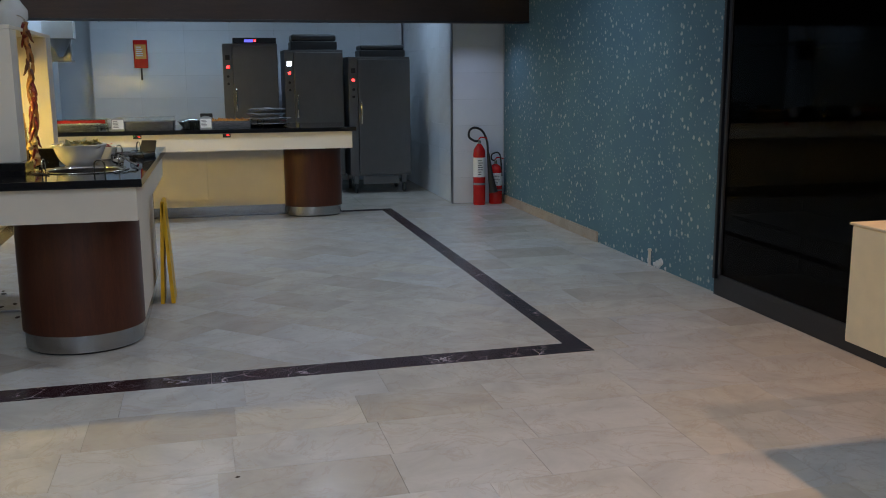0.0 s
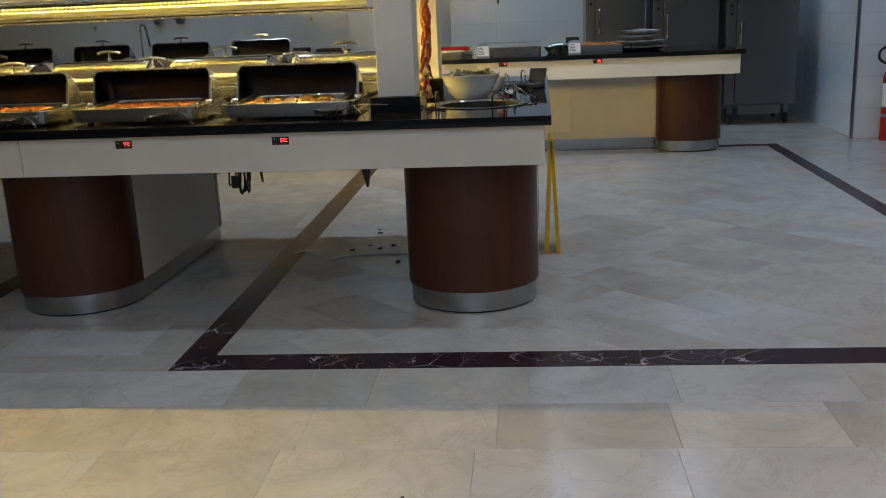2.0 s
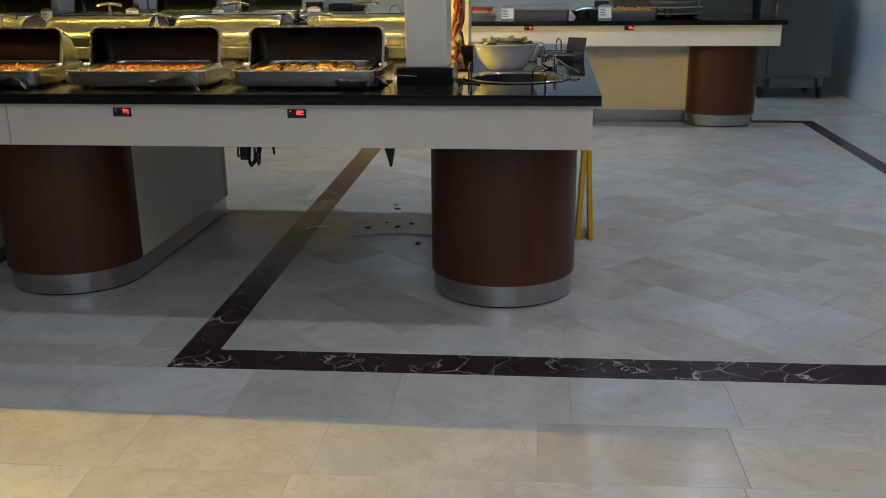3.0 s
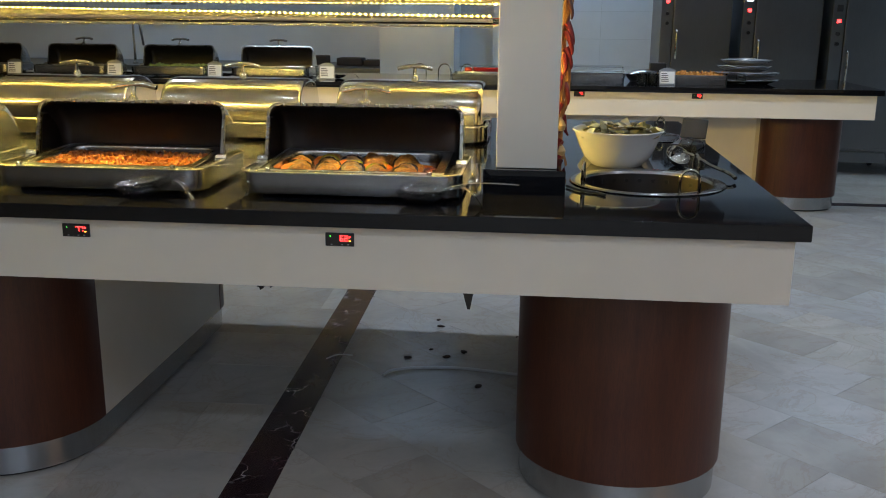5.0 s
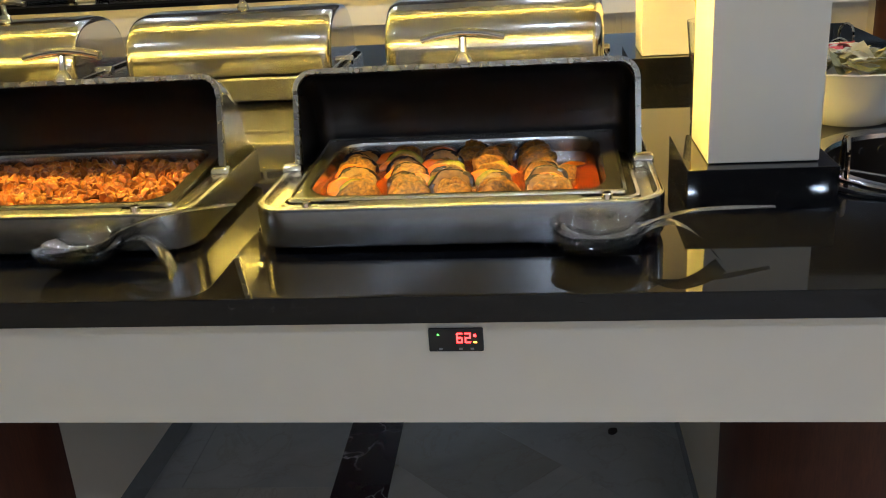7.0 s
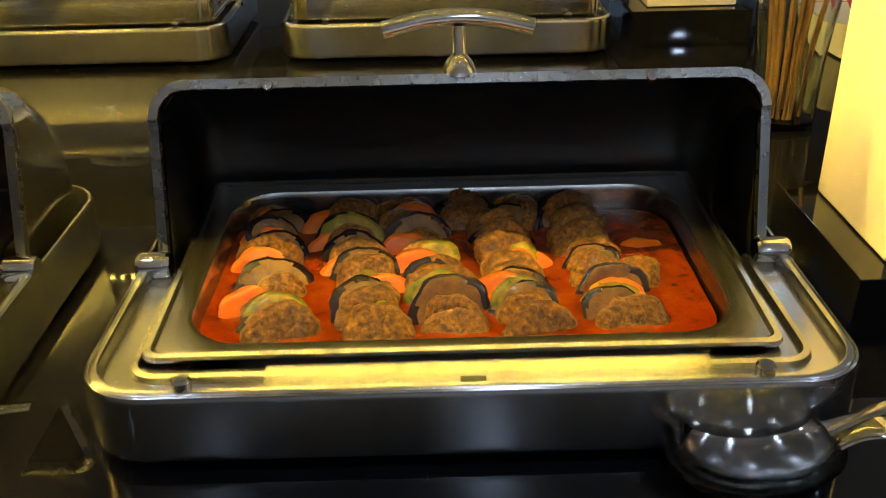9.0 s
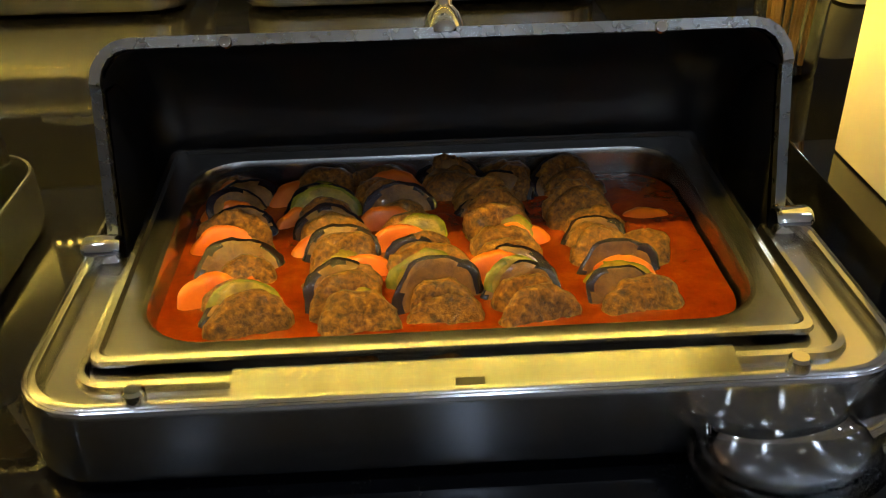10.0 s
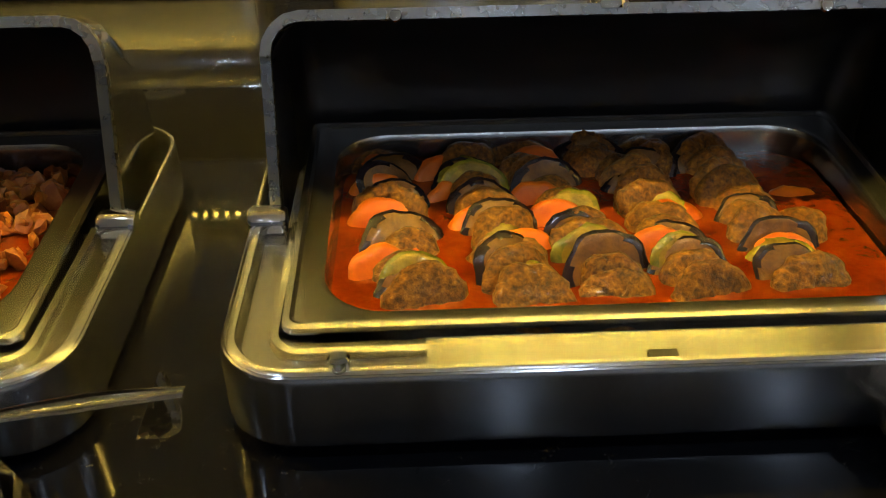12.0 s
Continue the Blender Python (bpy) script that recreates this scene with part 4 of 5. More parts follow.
def spoon_set(x, y, turn, swing=0.0, lift=-1.5):
    at = pose(x, y, TOP + 0.0365, 0, 0, turn)
    bm = spoon_sheet(0.138, 0.106, 0.036, rest_stem, 0.0016)
    solid("spoon_rest", bm, M_SPOON, "polished steel spoon rest with an arched tail on granite", "spoon rest", at, "spoon rests")
    bm = spoon_sheet(0.124, 0.090, 0.026, spoon_stem, 0.0018)
    solid("serving_spoon", bm, M_SPOON, "large steel serving spoon lying in its rest", "spoon", at @ pose(0.070, 0.003, 0.0045, 0, -lift, swing) @ pose(-0.062, 0, 0), "serving spoons")


spoon_set(-1.200, 4.604, 8)
spoon_set(-1.985, 4.600, 6, -11, 9)
spoon_set(-2.74, 4.592, 14)


# ---- temperature controllers ----
SEG = {"6": "afgedc", "2": "abged", "7": "abc", "0": "abcdef"}


def digit(bm, ch, x, z, w, h, y):
    t = h * 0.13
    bars = {"a": (x, x + w, z + h - t, z + h), "g": (x, x + w, z + h / 2 - t / 2, z + h / 2 + t / 2), "d": (x, x + w, z, z + t),
            "f": (x, x + t, z + h / 2 + t * 0.7, z + h - t * 1.2), "b": (x + w - t, x + w, z + h / 2 + t * 0.7, z + h - t * 1.2),
            "e": (x, x + t, z + t * 1.2, z + h / 2 - t * 0.7), "c": (x + w - t, x + w, z + t * 1.2, z + h / 2 - t * 0.7)}
    for s in SEG[ch]:
        a, b, c, d = bars[s]
        box(a, b, y - 0.0008, y, c, d, 0, bm)


def controller(x, y, z, text, label):
    th = thing("temperature_controller", label, "thermostat", pose(x, y, z), "counter thermostats")
    part("bezel", box(-0.0385, 0.0385, -0.005, 0.0, -0.018, 0.018, 0.002), M_BLACK, th)
    bm = bmesh.new()
    for i, ch in enumerate(text):
        digit(bm, ch, 0.001 + i * 0.0115, -0.004, 0.0085, 0.0155, -0.0052)
    box(0.0245, 0.0285, -0.006, -0.0052, 0.0075, 0.0095, 0, bm)
    box(0.0245, 0.0285, -0.006, -0.0052, 0.0055, 0.007, 0, bm)
    part("digits", bm, M_LEDRED, th, "glowing red digits")
    part("status_light", box(0.0245, 0.0295, -0.006, -0.0052, -0.004, -0.0018), M_LEDORANGE, th)
    part("status_light", box(-0.026, -0.0235, -0.006, -0.0052, 0.008, 0.010), M_LEDGREEN, th)
    for bx in (-0.024, 0.004, 0.020):
        part("button", box(bx, bx + 0.005, -0.0062, -0.005, -0.0145, -0.0115, 0.0004), M_GUARD, th)
    return th


FY = CY0 + 0.028
controller(-1.333, FY, 0.884, "62", "black digital thermostat reading 62 on the cream apron")
controller(-2.055, FY, 0.886, "77", "black digital thermostat reading 77 on the cream apron")
F2 = C2Y + 0.028
controller(-0.53, F2, 0.90, "70", "black digital thermostat with red digits on the far counter")
controller(0.315, F2, 0.898, "60", "black digital thermostat with red digits on the far counter")

# ---- soup end of the island ----


def soup_well(at, label, r=0.225, handles=((-158, 1), (-62, 1), (38, 1)), deep=True):
    th = thing("soup_warmer", label, "soup warmer", at, "soup warmers")
    part("flange", lathe([(r, 0.0005), (r + 0.001, 0.003), (r - 0.004, 0.006), (r - 0.026, 0.005), (r - 0.032, 0.002), (r - 0.036, -0.006)], 56), M_STEEL, th, "broad brushed steel ring")
    k = r - 0.036
    if deep:
        # The kettle well's depth shade is helped by the darkened steel colour.
        part("well", lathe([(k, -0.006), (k - 0.002, -0.05), (k - 0.006, -0.15), (k - 0.03, -0.165), (0.0, -0.165)], 48), M_SHADESTEEL, th, "empty kettle well in shade-darkened steel")
        for q in range(28):
            a = 2 * math.pi * q / 28
            part("perforation", moved(lathe([(0.0, 0.0), (0.007, 0.0), (0.007, 0.002), (0.0, 0.002)], 8), pose(0, 0, 0, 0, -90, 0)), M_BLACK, th, "", pose((k - 0.002) * math.cos(a), (k - 0.002) * math.sin(a), -0.028, 0, 0, math.degrees(a)))
    else:
        # No hole here: a flat dark disc stands for the opening's shade.
        part("well", lathe([(k, -0.0005 + 0.0046), (k - 0.003, 0.001), (0.0, 0.001)], 48), M_RUBBER, th, "flat dark disc in place of a shaded kettle opening")
    for a, _ in handles:
        ca, sa = math.cos(radians(a)), math.sin(radians(a))
        pts = [(-0.027, 0, 0.002), (-0.027, 0, 0.040), (-0.019, 0, 0.060), (0, 0, 0.068), (0.019, 0, 0.060), (0.027, 0, 0.040), (0.027, 0, 0.002)]
        part("handle_loop", tube(pts, 0.0042, 8, None, 4), M_POLISH, th, "upright wire loop handle", pose((r - 0.022) * ca, (r - 0.022) * sa, 0.003, 0, 0, a + 60))
    for a in (20, 150, 265):
        ca, sa = math.cos(radians(a)), math.sin(radians(a))
        part("spoke", tube([(0.03 * ca, 0.03 * sa, -0.045 if deep else 0.006), (0.09 * ca, 0.09 * sa, -0.042 if deep else 0.006), ((k - 0.004) * ca, (k - 0.004) * sa, -0.035 if deep else 0.006)], 0.0028, 6), M_POLISH, th, "thin steel spoke")
    return th


soup_well(pose(WARMER[0], WARMER[1], TOP), "empty steel soup warmer ring sunk in black granite", WARMER[2] + 0.02)
soup_well(pose(-0.37, 6.16, TOP), "steel soup warmer ring at the back of the granite", 0.17, ((-100, 1), (60, 1)), False)

bowl = thing("salad_bowl", "white ceramic bowl full of small paper sachets", "bowl", pose(-0.553, 5.392, TOP))
part("shell", lathe([(0.0, 0.004), (0.075, 0.003), (0.080, 0.0), (0.088, 0.004), (0.112, 0.030), (0.130, 0.068), (0.146, 0.108), (0.155, 0.120), (0.153, 0.123), (0.143, 0.110), (0.124, 0.068), (0.105, 0.034), (0.070, 0.016), (0.0, 0.014)], 48), M_WHITE, bowl)
M_SACHET = [plain("sachet_green", (0.30, 0.29, 0.14), 0.35, var=0.3, scale=60.0), plain("sachet_white", (0.62, 0.62, 0.56), 0.4, var=0.15, scale=60.0), plain("sachet_gold", (0.46, 0.40, 0.16), 0.3, var=0.3, scale=60.0), plain("sachet_red", (0.45, 0.03, 0.05), 0.4, var=0.2, scale=50.0)]


def sachet_mesh(mat, seed):
    rr = random.Random(seed)
    rows = []
    for i in range(5):
        u = i / 4 * 2 - 1
        rows.append([(u * 0.034, v * 0.015, 0.0028 * (1 - u * u) * (1 - v * v) + 0.004 * rr.uniform(-1, 1) * u * v) for v in (-1, -0.5, 0, 0.5, 1)])
    bm = loft(rows, False, False, None, False)
    bmesh.ops.solidify(bm, geom=bm.faces[:], thickness=0.002)
    return mesh_of("sachet", bm, mat, 60)


SACHETS = [sachet_mesh(m, i) for i, m in enumerate((M_SACHET[0], M_SACHET[1], M_SACHET[2], M_SACHET[1], M_SACHET[0]))]
rb = random.Random(8)
for i in range(62):
    a, d = rb.uniform(0, 6.28), 0.122 * math.sqrt(rb.random())
    ob = new("sachet", rb.choice(SACHETS))
    ob.parent = bowl
    ob.matrix_basis = pose(d * math.cos(a), d * math.sin(a), 0.106 + rb.uniform(0, 0.024) + 0.012 * (1 - d / 0.122), rb.uniform(-35, 35), rb.uniform(-35, 35), rb.uniform(0, 360))

sq = thing("square_dish", "white square porcelain dish with red sachets", "dish", pose(-0.52, 5.79, TOP, 0, 0, 4))
rg = [[(x, y, z) for x, y in rrect(h, h * 0.8, 0.03, 5)] for h, z in ((0.09, 0.0), (0.10, 0.004), (0.135, 0.072), (0.139, 0.080), (0.134, 0.079), (0.098, 0.012), (0.09, 0.010))]
part("shell", loft(rg, True, True), M_WHITE, sq)
part("stripe", loft([[(x, y, z) for x, y in rrect(h, h * 0.8, 0.03, 5)] for h, z in ((0.1335, 0.0770), (0.1330, 0.0755), (0.1285, 0.069))]), M_RED, sq, "thin red rim line")
red_s = sachet_mesh(M_SACHET[3], 9)
for i in range(9):
    ob = new("sachet", red_s)
    ob.parent = sq
    ob.matrix_basis = pose(rb.uniform(-0.07, 0.09), rb.uniform(-0.05, 0.06), 0.072 + rb.uniform(0, 0.015), rb.uniform(-30, 30), rb.uniform(-30, 30), rb.uniform(0, 360))

ladle = thing("ladle", "steel soup ladle lying on the granite", "ladle", pose(-0.345, 5.40, TOP, 0, 0, -66))
part("cup", moved(lathe([(0.0, -0.036), (0.020, -0.033), (0.035, -0.020), (0.042, 0.0), (0.0405, 0.0), (0.033, -0.019), (0.018, -0.031), (0.0, -0.034)], 26), pose(0, 0, 0.038, 40, 0, 90)), M_MIRROR, ladle)
part("stem", tube([(0.034, 0, 0.052), (0.10, 0.004, 0.046), (0.20, 0.0, 0.03), (0.30, -0.004, 0.022), (0.335, -0.004, 0.012)], (0.0045, 0.0065), 8), M_POLISH, ladle)

jar = thing("glass_mug", "clear glass mug lying on its side beside the warmer", "mug", pose(-0.262, 5.66, TOP + 0.0315, 90, 0, 25) @ Matrix.Scale(0.75, 4))
part("cup", lathe([(0.0, -0.05), (0.036, -0.05), (0.040, -0.045), (0.040, 0.05), (0.037, 0.05), (0.0365, -0.042), (0.0, -0.044)], 28), M_SHELFGLASS, jar)
clam = thing("black_case", "open black plastic case on the granite", "case", pose(-0.24, 5.86, TOP, 0, 0, -20))
part("tray", box(-0.05, 0.05, -0.09, 0.09, 0.0, 0.025, 0.006), M_BLACK, clam)
part("lid", moved(box(-0.05, 0.05, 0.0, 0.08, 0.0, 0.012, 0.004), pose(0, 0.085, 0.025, 65, 0, 0)), M_BLACK, clam)
tc = solid("cable", tube([(-0.735, 4.92, TOP + 0.005), (-0.70, 4.86, TOP + 0.005), (-0.655, 4.835, TOP + 0.004), (-0.63, 4.80, TOP + 0.004)], 0.004, 6), M_BLACK, "short black cable on the granite by the post", "cable")

vase = thing("breadstick_vase", "tall glass vase of dry wheat sticks", "vase", pose(-0.835, 5.41, TOP))
part("glass", lathe([(0.0, 0.0), (0.045, 0.0), (0.048, 0.006), (0.050, 0.10), (0.062, 0.22), (0.059, 0.22), (0.047, 0.10), (0.045, 0.012), (0.0, 0.010)], 28), M_GLASS, vase)
M_STRAW = plain("dry_straw", (0.50, 0.28, 0.09), 0.6, var=0.3, scale=30.0)
for i in range(16):
    a = rb.uniform(0, 6.28)
    part("stick", tube([(0.025 * math.cos(a), 0.025 * math.sin(a), 0.014), (0.03 * math.cos(a), 0.03 * math.sin(a), 0.12), (0.05 * math.cos(a), 0.05 * math.sin(a), 0.27 + rb.uniform(-0.03, 0.04))], 0.0035, 6, None, 3), M_STRAW, vase)

# ---- pepper garland between the posts ----
gar = thing("pepper_garland", "hanging braided garland of dried red peppers and garlic", "garland", pose(-0.752, 5.19, 0.985))
M_ROPE = plain("braided_straw", (0.36, 0.17, 0.06), 0.75, var=0.35, scale=40.0, bump=0.3)
M_PEPPER = plain("dried_pepper", (0.17, 0.010, 0.009), 0.32, var=0.35, scale=25.0)
M_BROWNP = plain("dark_dried_pepper", (0.11, 0.03, 0.018), 0.45, var=0.3, scale=25.0)
M_GARLIC = plain("garlic_skin", (0.52, 0.36, 0.16), 0.55, var=0.2, scale=30.0)
for k, (dx, dy) in enumerate(((0.0, 0.0), (0.012, 0.016), (-0.012, 0.014))):
    pts = [(dx * math.cos(i * 1.1 + k * 2.1) * 1.6, dy + 0.015 * math.sin(i * 1.1 + k * 2.1), 0.78 - i * 0.052) for i in range(16)]
    part("strand", tube(pts, 0.0075, 7, None, 3), M_ROPE, gar)
for i in range(24):
    z = 0.03 + 0.74 * (i / 23) + rb.uniform(-0.015, 0.015)
    a = rb.uniform(0, 6.28)
    l = rb.uniform(0.05, 0.075)
    d = Vector((math.cos(a), math.sin(a), -2.2)).normalized()
    p0 = Vector((0.006 * math.cos(a), 0.006 * math.sin(a), z))
    pts = [p0, p0 + d * l * 0.4 + Vector((0, 0, 0.006)), p0 + d * l * 0.8, p0 + d * l + Vector((0.008 * math.sin(a), 0.008 * math.cos(a), -0.006))]
    part("pepper", tube(pts, (0.013, 0.003), 8, None, 3), M_PEPPER if (z < 0.5 or rb.random() < 0.35) else M_BROWNP, gar)
for i in range(5):
    part("garlic", lathe([(0.0, -0.02), (0.015, -0.015), (0.019, 0.0), (0.012, 0.014), (0.003, 0.026), (0.0, 0.027)], 12), M_GARLIC, gar, "", pose(rb.uniform(-0.03, 0.03), rb.uniform(-0.03, 0.03), 0.02 + 0.028 * i))
part("hook", tube([(0, 0, 0.76), (-0.01, 0.0, 0.80), (-0.04, 0.0, 0.815)], 0.004, 6), M_POLISH, gar)

# ornaments on the gantry's top board
GT = 1.732
solid("white_vase", lathe([(0.0, 0.0), (0.05, 0.0), (0.062, 0.01), (0.085, 0.07), (0.085, 0.11), (0.05, 0.16), (0.030, 0.19), (0.036, 0.215), (0.030, 0.215), (0.024, 0.19), (0.0, 0.18)], 32), M_WHITE, "white glazed round vase on the gantry top", "vase", pose(-0.86, 5.42, GT))
M_GREENGLASS = glassy("green_glass", (0.05, 0.42, 0.22))
solid("green_flask", lathe([(0.0, 0.0), (0.05, 0.0), (0.075, 0.02), (0.085, 0.06), (0.070, 0.10), (0.025, 0.14), (0.020, 0.20), (0.026, 0.21), (0.020, 0.21), (0.015, 0.19), (0.0, 0.13)], 28), M_GREENGLASS, "round green glass flask on the gantry top", "flask", pose(-0.985, 5.02, GT))


# ---- menu cards ----
def menu_card(at, label, spot=None, group="menu cards"):
    th = thing("menu_card", label, "menu card", at, group)
    part("holder", box(-0.060, 0.060, 0.0, 0.010, 0.0, 0.108, 0.002), M_GUARD, th, "grey acrylic holder")
    part("arch", prism([(-0.060, 0.1085), (0.060, 0.1085), (0.03, 0.122), (0.0, 0.126), (-0.03, 0.122)], 0.0, 0.010, None, "y"), M_GUARD, th)
    part("card", box(-0.052, 0.052, -0.0016, -0.0002, 0.010, 0.098), M_PAPER, th, "white printed card")
    part("print", rows_of_bars(-0.045, 0.02, 0.02, 0.09, -0.0018, 5), M_INK, th, "grey lines of print")
    if spot:
        part("picture", box(0.018, 0.042, -0.0026, -0.0018, 0.05, 0.074), M_RED, th, "small red picture")
    return th


menu_card(pose(-1.395, 4.800, 1.534, -8, 0, 0), "white printed menu card on the glass shelf", True)
menu_card(pose(-2.060, 4.800, 1.534, -8, 0, 0), "white printed menu card on the glass shelf", True)

# ---- under and beside the island ----
sign = thing("wet_floor_sign", "folded yellow plastic wet floor sign standing upright", "floor sign", pose(-0.136, 5.935, 0))
for sx in (-1, 1):
    bm = prism([(-0.012, 0.0), (0.012, 0.0), (0.010, 0.66), (-0.010, 0.66)], -0.13, 0.13, None, "y", 0.003)
    part("panel", bm, M_YELLOW, sign, "", pose(sx * 0.034, 0, 0.002, 0, -sx * 2.7, 0))
part("hinge", moved(lathe([(0.0, -0.12), (0.014, -0.12), (0.014, 0.12), (0.0, 0.12)], 12), pose(0, 0, 0.662, 90, 0, 0)), M_YELLOW, sign)

cab_m = thing("cable_bundle", "tangled black cables hanging under the counter", "cable", pose(-1.80, 5.3, APRON_Z))
for i in range(6):
    x = rb.uniform(-0.07, 0.09)
    dz = rb.uniform(0.19, 0.27)
    part("cable", tube([(x, 0, 0.01), (x + rb.uniform(-0.03, 0.03), 0.01, -dz * 0.6), (x + rb.uniform(-0.02, 0.04), 0.0, -dz), (x + 0.03, 0.015, -dz * 0.7), (x + 0.02, 0, 0.01)], 0.005, 6, None, 4), M_RUBBER, cab_m)
part("plug", box(-0.05, -0.01, -0.012, 0.012, -0.22, -0.15, 0.006), M_BLACK, cab_m)
solid("hanging_tag", prism([(-0.03, 0.01), (0.03, 0.01), (0.024, -0.06), (0.010, -0.135), (0.002, -0.135), (-0.018, -0.06)], -0.01, 0.01, None, "y", 0.002), M_BLACK, "black plastic plug hanging under the counter", "plug", pose(-1.018, 4.8, APRON_Z))
solid("power_cable", tube([(-1.43, 5.735, 0.006), (-1.40, 5.79, 0.008), (-1.30, 5.838, 0.006), (-1.12, 5.855, 0.006), (-0.86, 5.81, 0.006)], 0.006, 7), M_WHITE, "white electric cord lying on the marble floor", "cable")
solid("power_cable", tube([(-1.704, 5.895, 0.006), (-1.675, 5.94, 0.006), (-1.64, 5.955, 0.006), (-1.60, 5.948, 0.006)], 0.003, 6), M_WHITE, "thin short white cord on the marble floor", "cable")
M_CRUMB = plain("dark_crumb", (0.05, 0.03, 0.02), 0.8, var=0.4, scale=80.0)
for cx_, cy_ in ((-1.257, 6.394), (-1.268, 6.075), (-1.12, 6.057), (-1.19, 5.988), (-1.357, 5.96), (-0.89, 6.29), (-1.03, 5.672), (-1.278, 6.49), (0.25, 2.93), (-0.62, 3.0), (0.62, 2.2), (0.55, 1.35), (-0.1, 1.6)):
    bm = bmesh.new()
    bmesh.ops.create_icosphere(bm, subdivisions=2, radius=1.0)
    for v in bm.verts:
        v.co *= 1 + 0.35 * noise.noise(v.co * 1.7 + Vector((cx_ * 9, cy_ * 7, 0)))
    s = rb.uniform(0.005, 0.014) if cy_ > 4 else 0.006
    moved(bm, Matrix.Diagonal((s * 1.5, s, s * 0.4, 1)))
    solid("crumb", bm, M_CRUMB, "small dark crumb on the marble floor", "crumb", pose(cx_, cy_, s * 0.32, 0, 0, rb.uniform(0, 180)), "floor crumbs")

# ---- things on the far counter ----
d2 = chafing_dish_open(pose(-2.93, 9.60, TOP), "open roll-top steel chafing dish on the far counter")
d2["group"] = "far chafing dishes"
for x in (-3.75, -4.57, -5.39):
    c = copy_thing(d2, pose(x, 9.60, TOP))
for i, x in enumerate((-2.93, -3.75, -4.57, -5.39)):
    p = food_pan("food_pan", "steel food pan in a far chafing dish", pose(x, 9.606, PAN_Z), "far food pans")
    f = thing("food", "greens in the far pan" if i == 1 else "brown food in the far steel pan", "food", pose(x, 9.606, PAN_Z), "far foods")
    if i == 1:
        f["label"] = "chopped green salad heaped in a steel pan"
        q = part("leaves", heap(0.222, 0.126, 0.045, -0.010, 220, 0.016, 21, 0.008), M_GREENS, f)
        q["kind"] = "stuff"
    else:
        part("surface", sauce_sheet(0.228, 0.131, 0.045, -0.030, 0.002), M_MEAT, f)
for x in (-3.34, -2.45, -4.15, -4.98):
    menu_card(pose(x, 9.30, TOP + 0.001, -10, 0, rb.uniform(-8, 8)), "white printed menu card on the far counter", False, "far menu cards")
for x in (-2.52, -3.42, -4.23):
    solid("glass_holder", lathe([(0.0, 0.0), (0.032, 0.0), (0.035, 0.01), (0.035, 0.085), (0.032, 0.085), (0.031, 0.01), (0.0, 0.008)], 20), M_GLASS, "small clear glass holder on the far counter", "glass", pose(x, 9.38, TOP), "far glass holders")
    solid("spoon_rest", moved(spoon_sheet(0.138, 0.100, 0.027, rest_stem, 0.0016), pose(0, 0, 0.0275)), M_MIRROR, "steel spoon rest on the far counter", "spoon rest", pose(x + 0.06, 9.42, TOP, 0, 0, 25), "far spoon rests")


def counter_tray(x, w, d, h, label, fill=None):
    th = thing("counter_tray", label, "food tray", pose(x, 9.52, TOP), "counter trays")
    rg = [[(a, b, z) for a, b in rrect(hx, hy, 0.02, 4)] for hx, hy, z in ((w / 2 - 0.01, d / 2 - 0.01, 0.0), (w / 2 - 0.004, d / 2 - 0.004, h - 0.004), (w / 2, d / 2, h - 0.003), (w / 2, d / 2, h), (w / 2 - 0.012, d / 2 - 0.012, h), (w / 2 - 0.016, d / 2 - 0.016, 0.02))]
    part("tray", loft(rg, True, True), M_STEEL, th)
    if fill:
        q = part("filling", heap(w / 2 - 0.03, d / 2 - 0.03, 0.02, h - 0.015, 260, 0.013, 31, 0.01, None, (1.5, 3.0)), fill, th, "golden fries")
        q["kind"] = "stuff"
    return th


t1 = counter_tray(-0.46, 0.56, 0.36, 0.075, "steel tray under a glass cover on the far counter")
part("glass_cover", box(-0.27, 0.27, -0.17, 0.17, 0.078, 0.12, 0.004), M_GLASS, t1, "low clear glass cover")
counter_tray(0.33, 0.50, 0.34, 0.07, "steel tray of golden fries on the far counter", M_FRIES)
counter_tray(-1.20, 0.60, 0.36, 0.055, "flat steel tray on the far counter")
rack = thing("sauce_tray", "glass-fronted steel tray with red packets", "tray", pose(-1.15, 9.80, TOP))
part("tray", box(-0.30, 0.30, -0.12, 0.12, 0.0, 0.05, 0.006), M_STEEL, rack)
part("packets", box(-0.27, 0.27, -0.10, 0.10, 0.0502, 0.085, 0.01), M_RED, rack, "red packets")
part("glass_top", box(-0.31, 0.31, -0.13, 0.13, 0.088, 0.094, 0.002), M_GLASS, rack)
for i, x in enumerate((-1.78, -1.58, -1.40)):
    w = thing("wire_stand", "bent steel wire stand on the far counter", "stand", pose(x, 9.70, TOP), "wire stands")
    part("wire", tube([(-0.05, 0, 0.003), (-0.05, 0, 0.06), (-0.03, 0, 0.10), (0, 0, 0.11), (0.03, 0, 0.10), (0.05, 0, 0.06), (0.05, 0, 0.003)], 0.005, 6, None, 3), M_POLISH, w)
blk = thing("black_dish", "low black lidded dish on the far counter", "dish", pose(-0.02, 9.62, TOP))
part("body", lathe([(0.0, 0.0), (0.10, 0.0), (0.14, 0.05), (0.145, 0.055), (0.0, 0.055)], 28), M_BLACK, blk)
part("lid", lathe([(0.145, 0.056), (0.15, 0.062), (0.10, 0.085), (0.02, 0.095), (0.0, 0.096)], 28), M_POLISH, blk, "shiny flat lid")
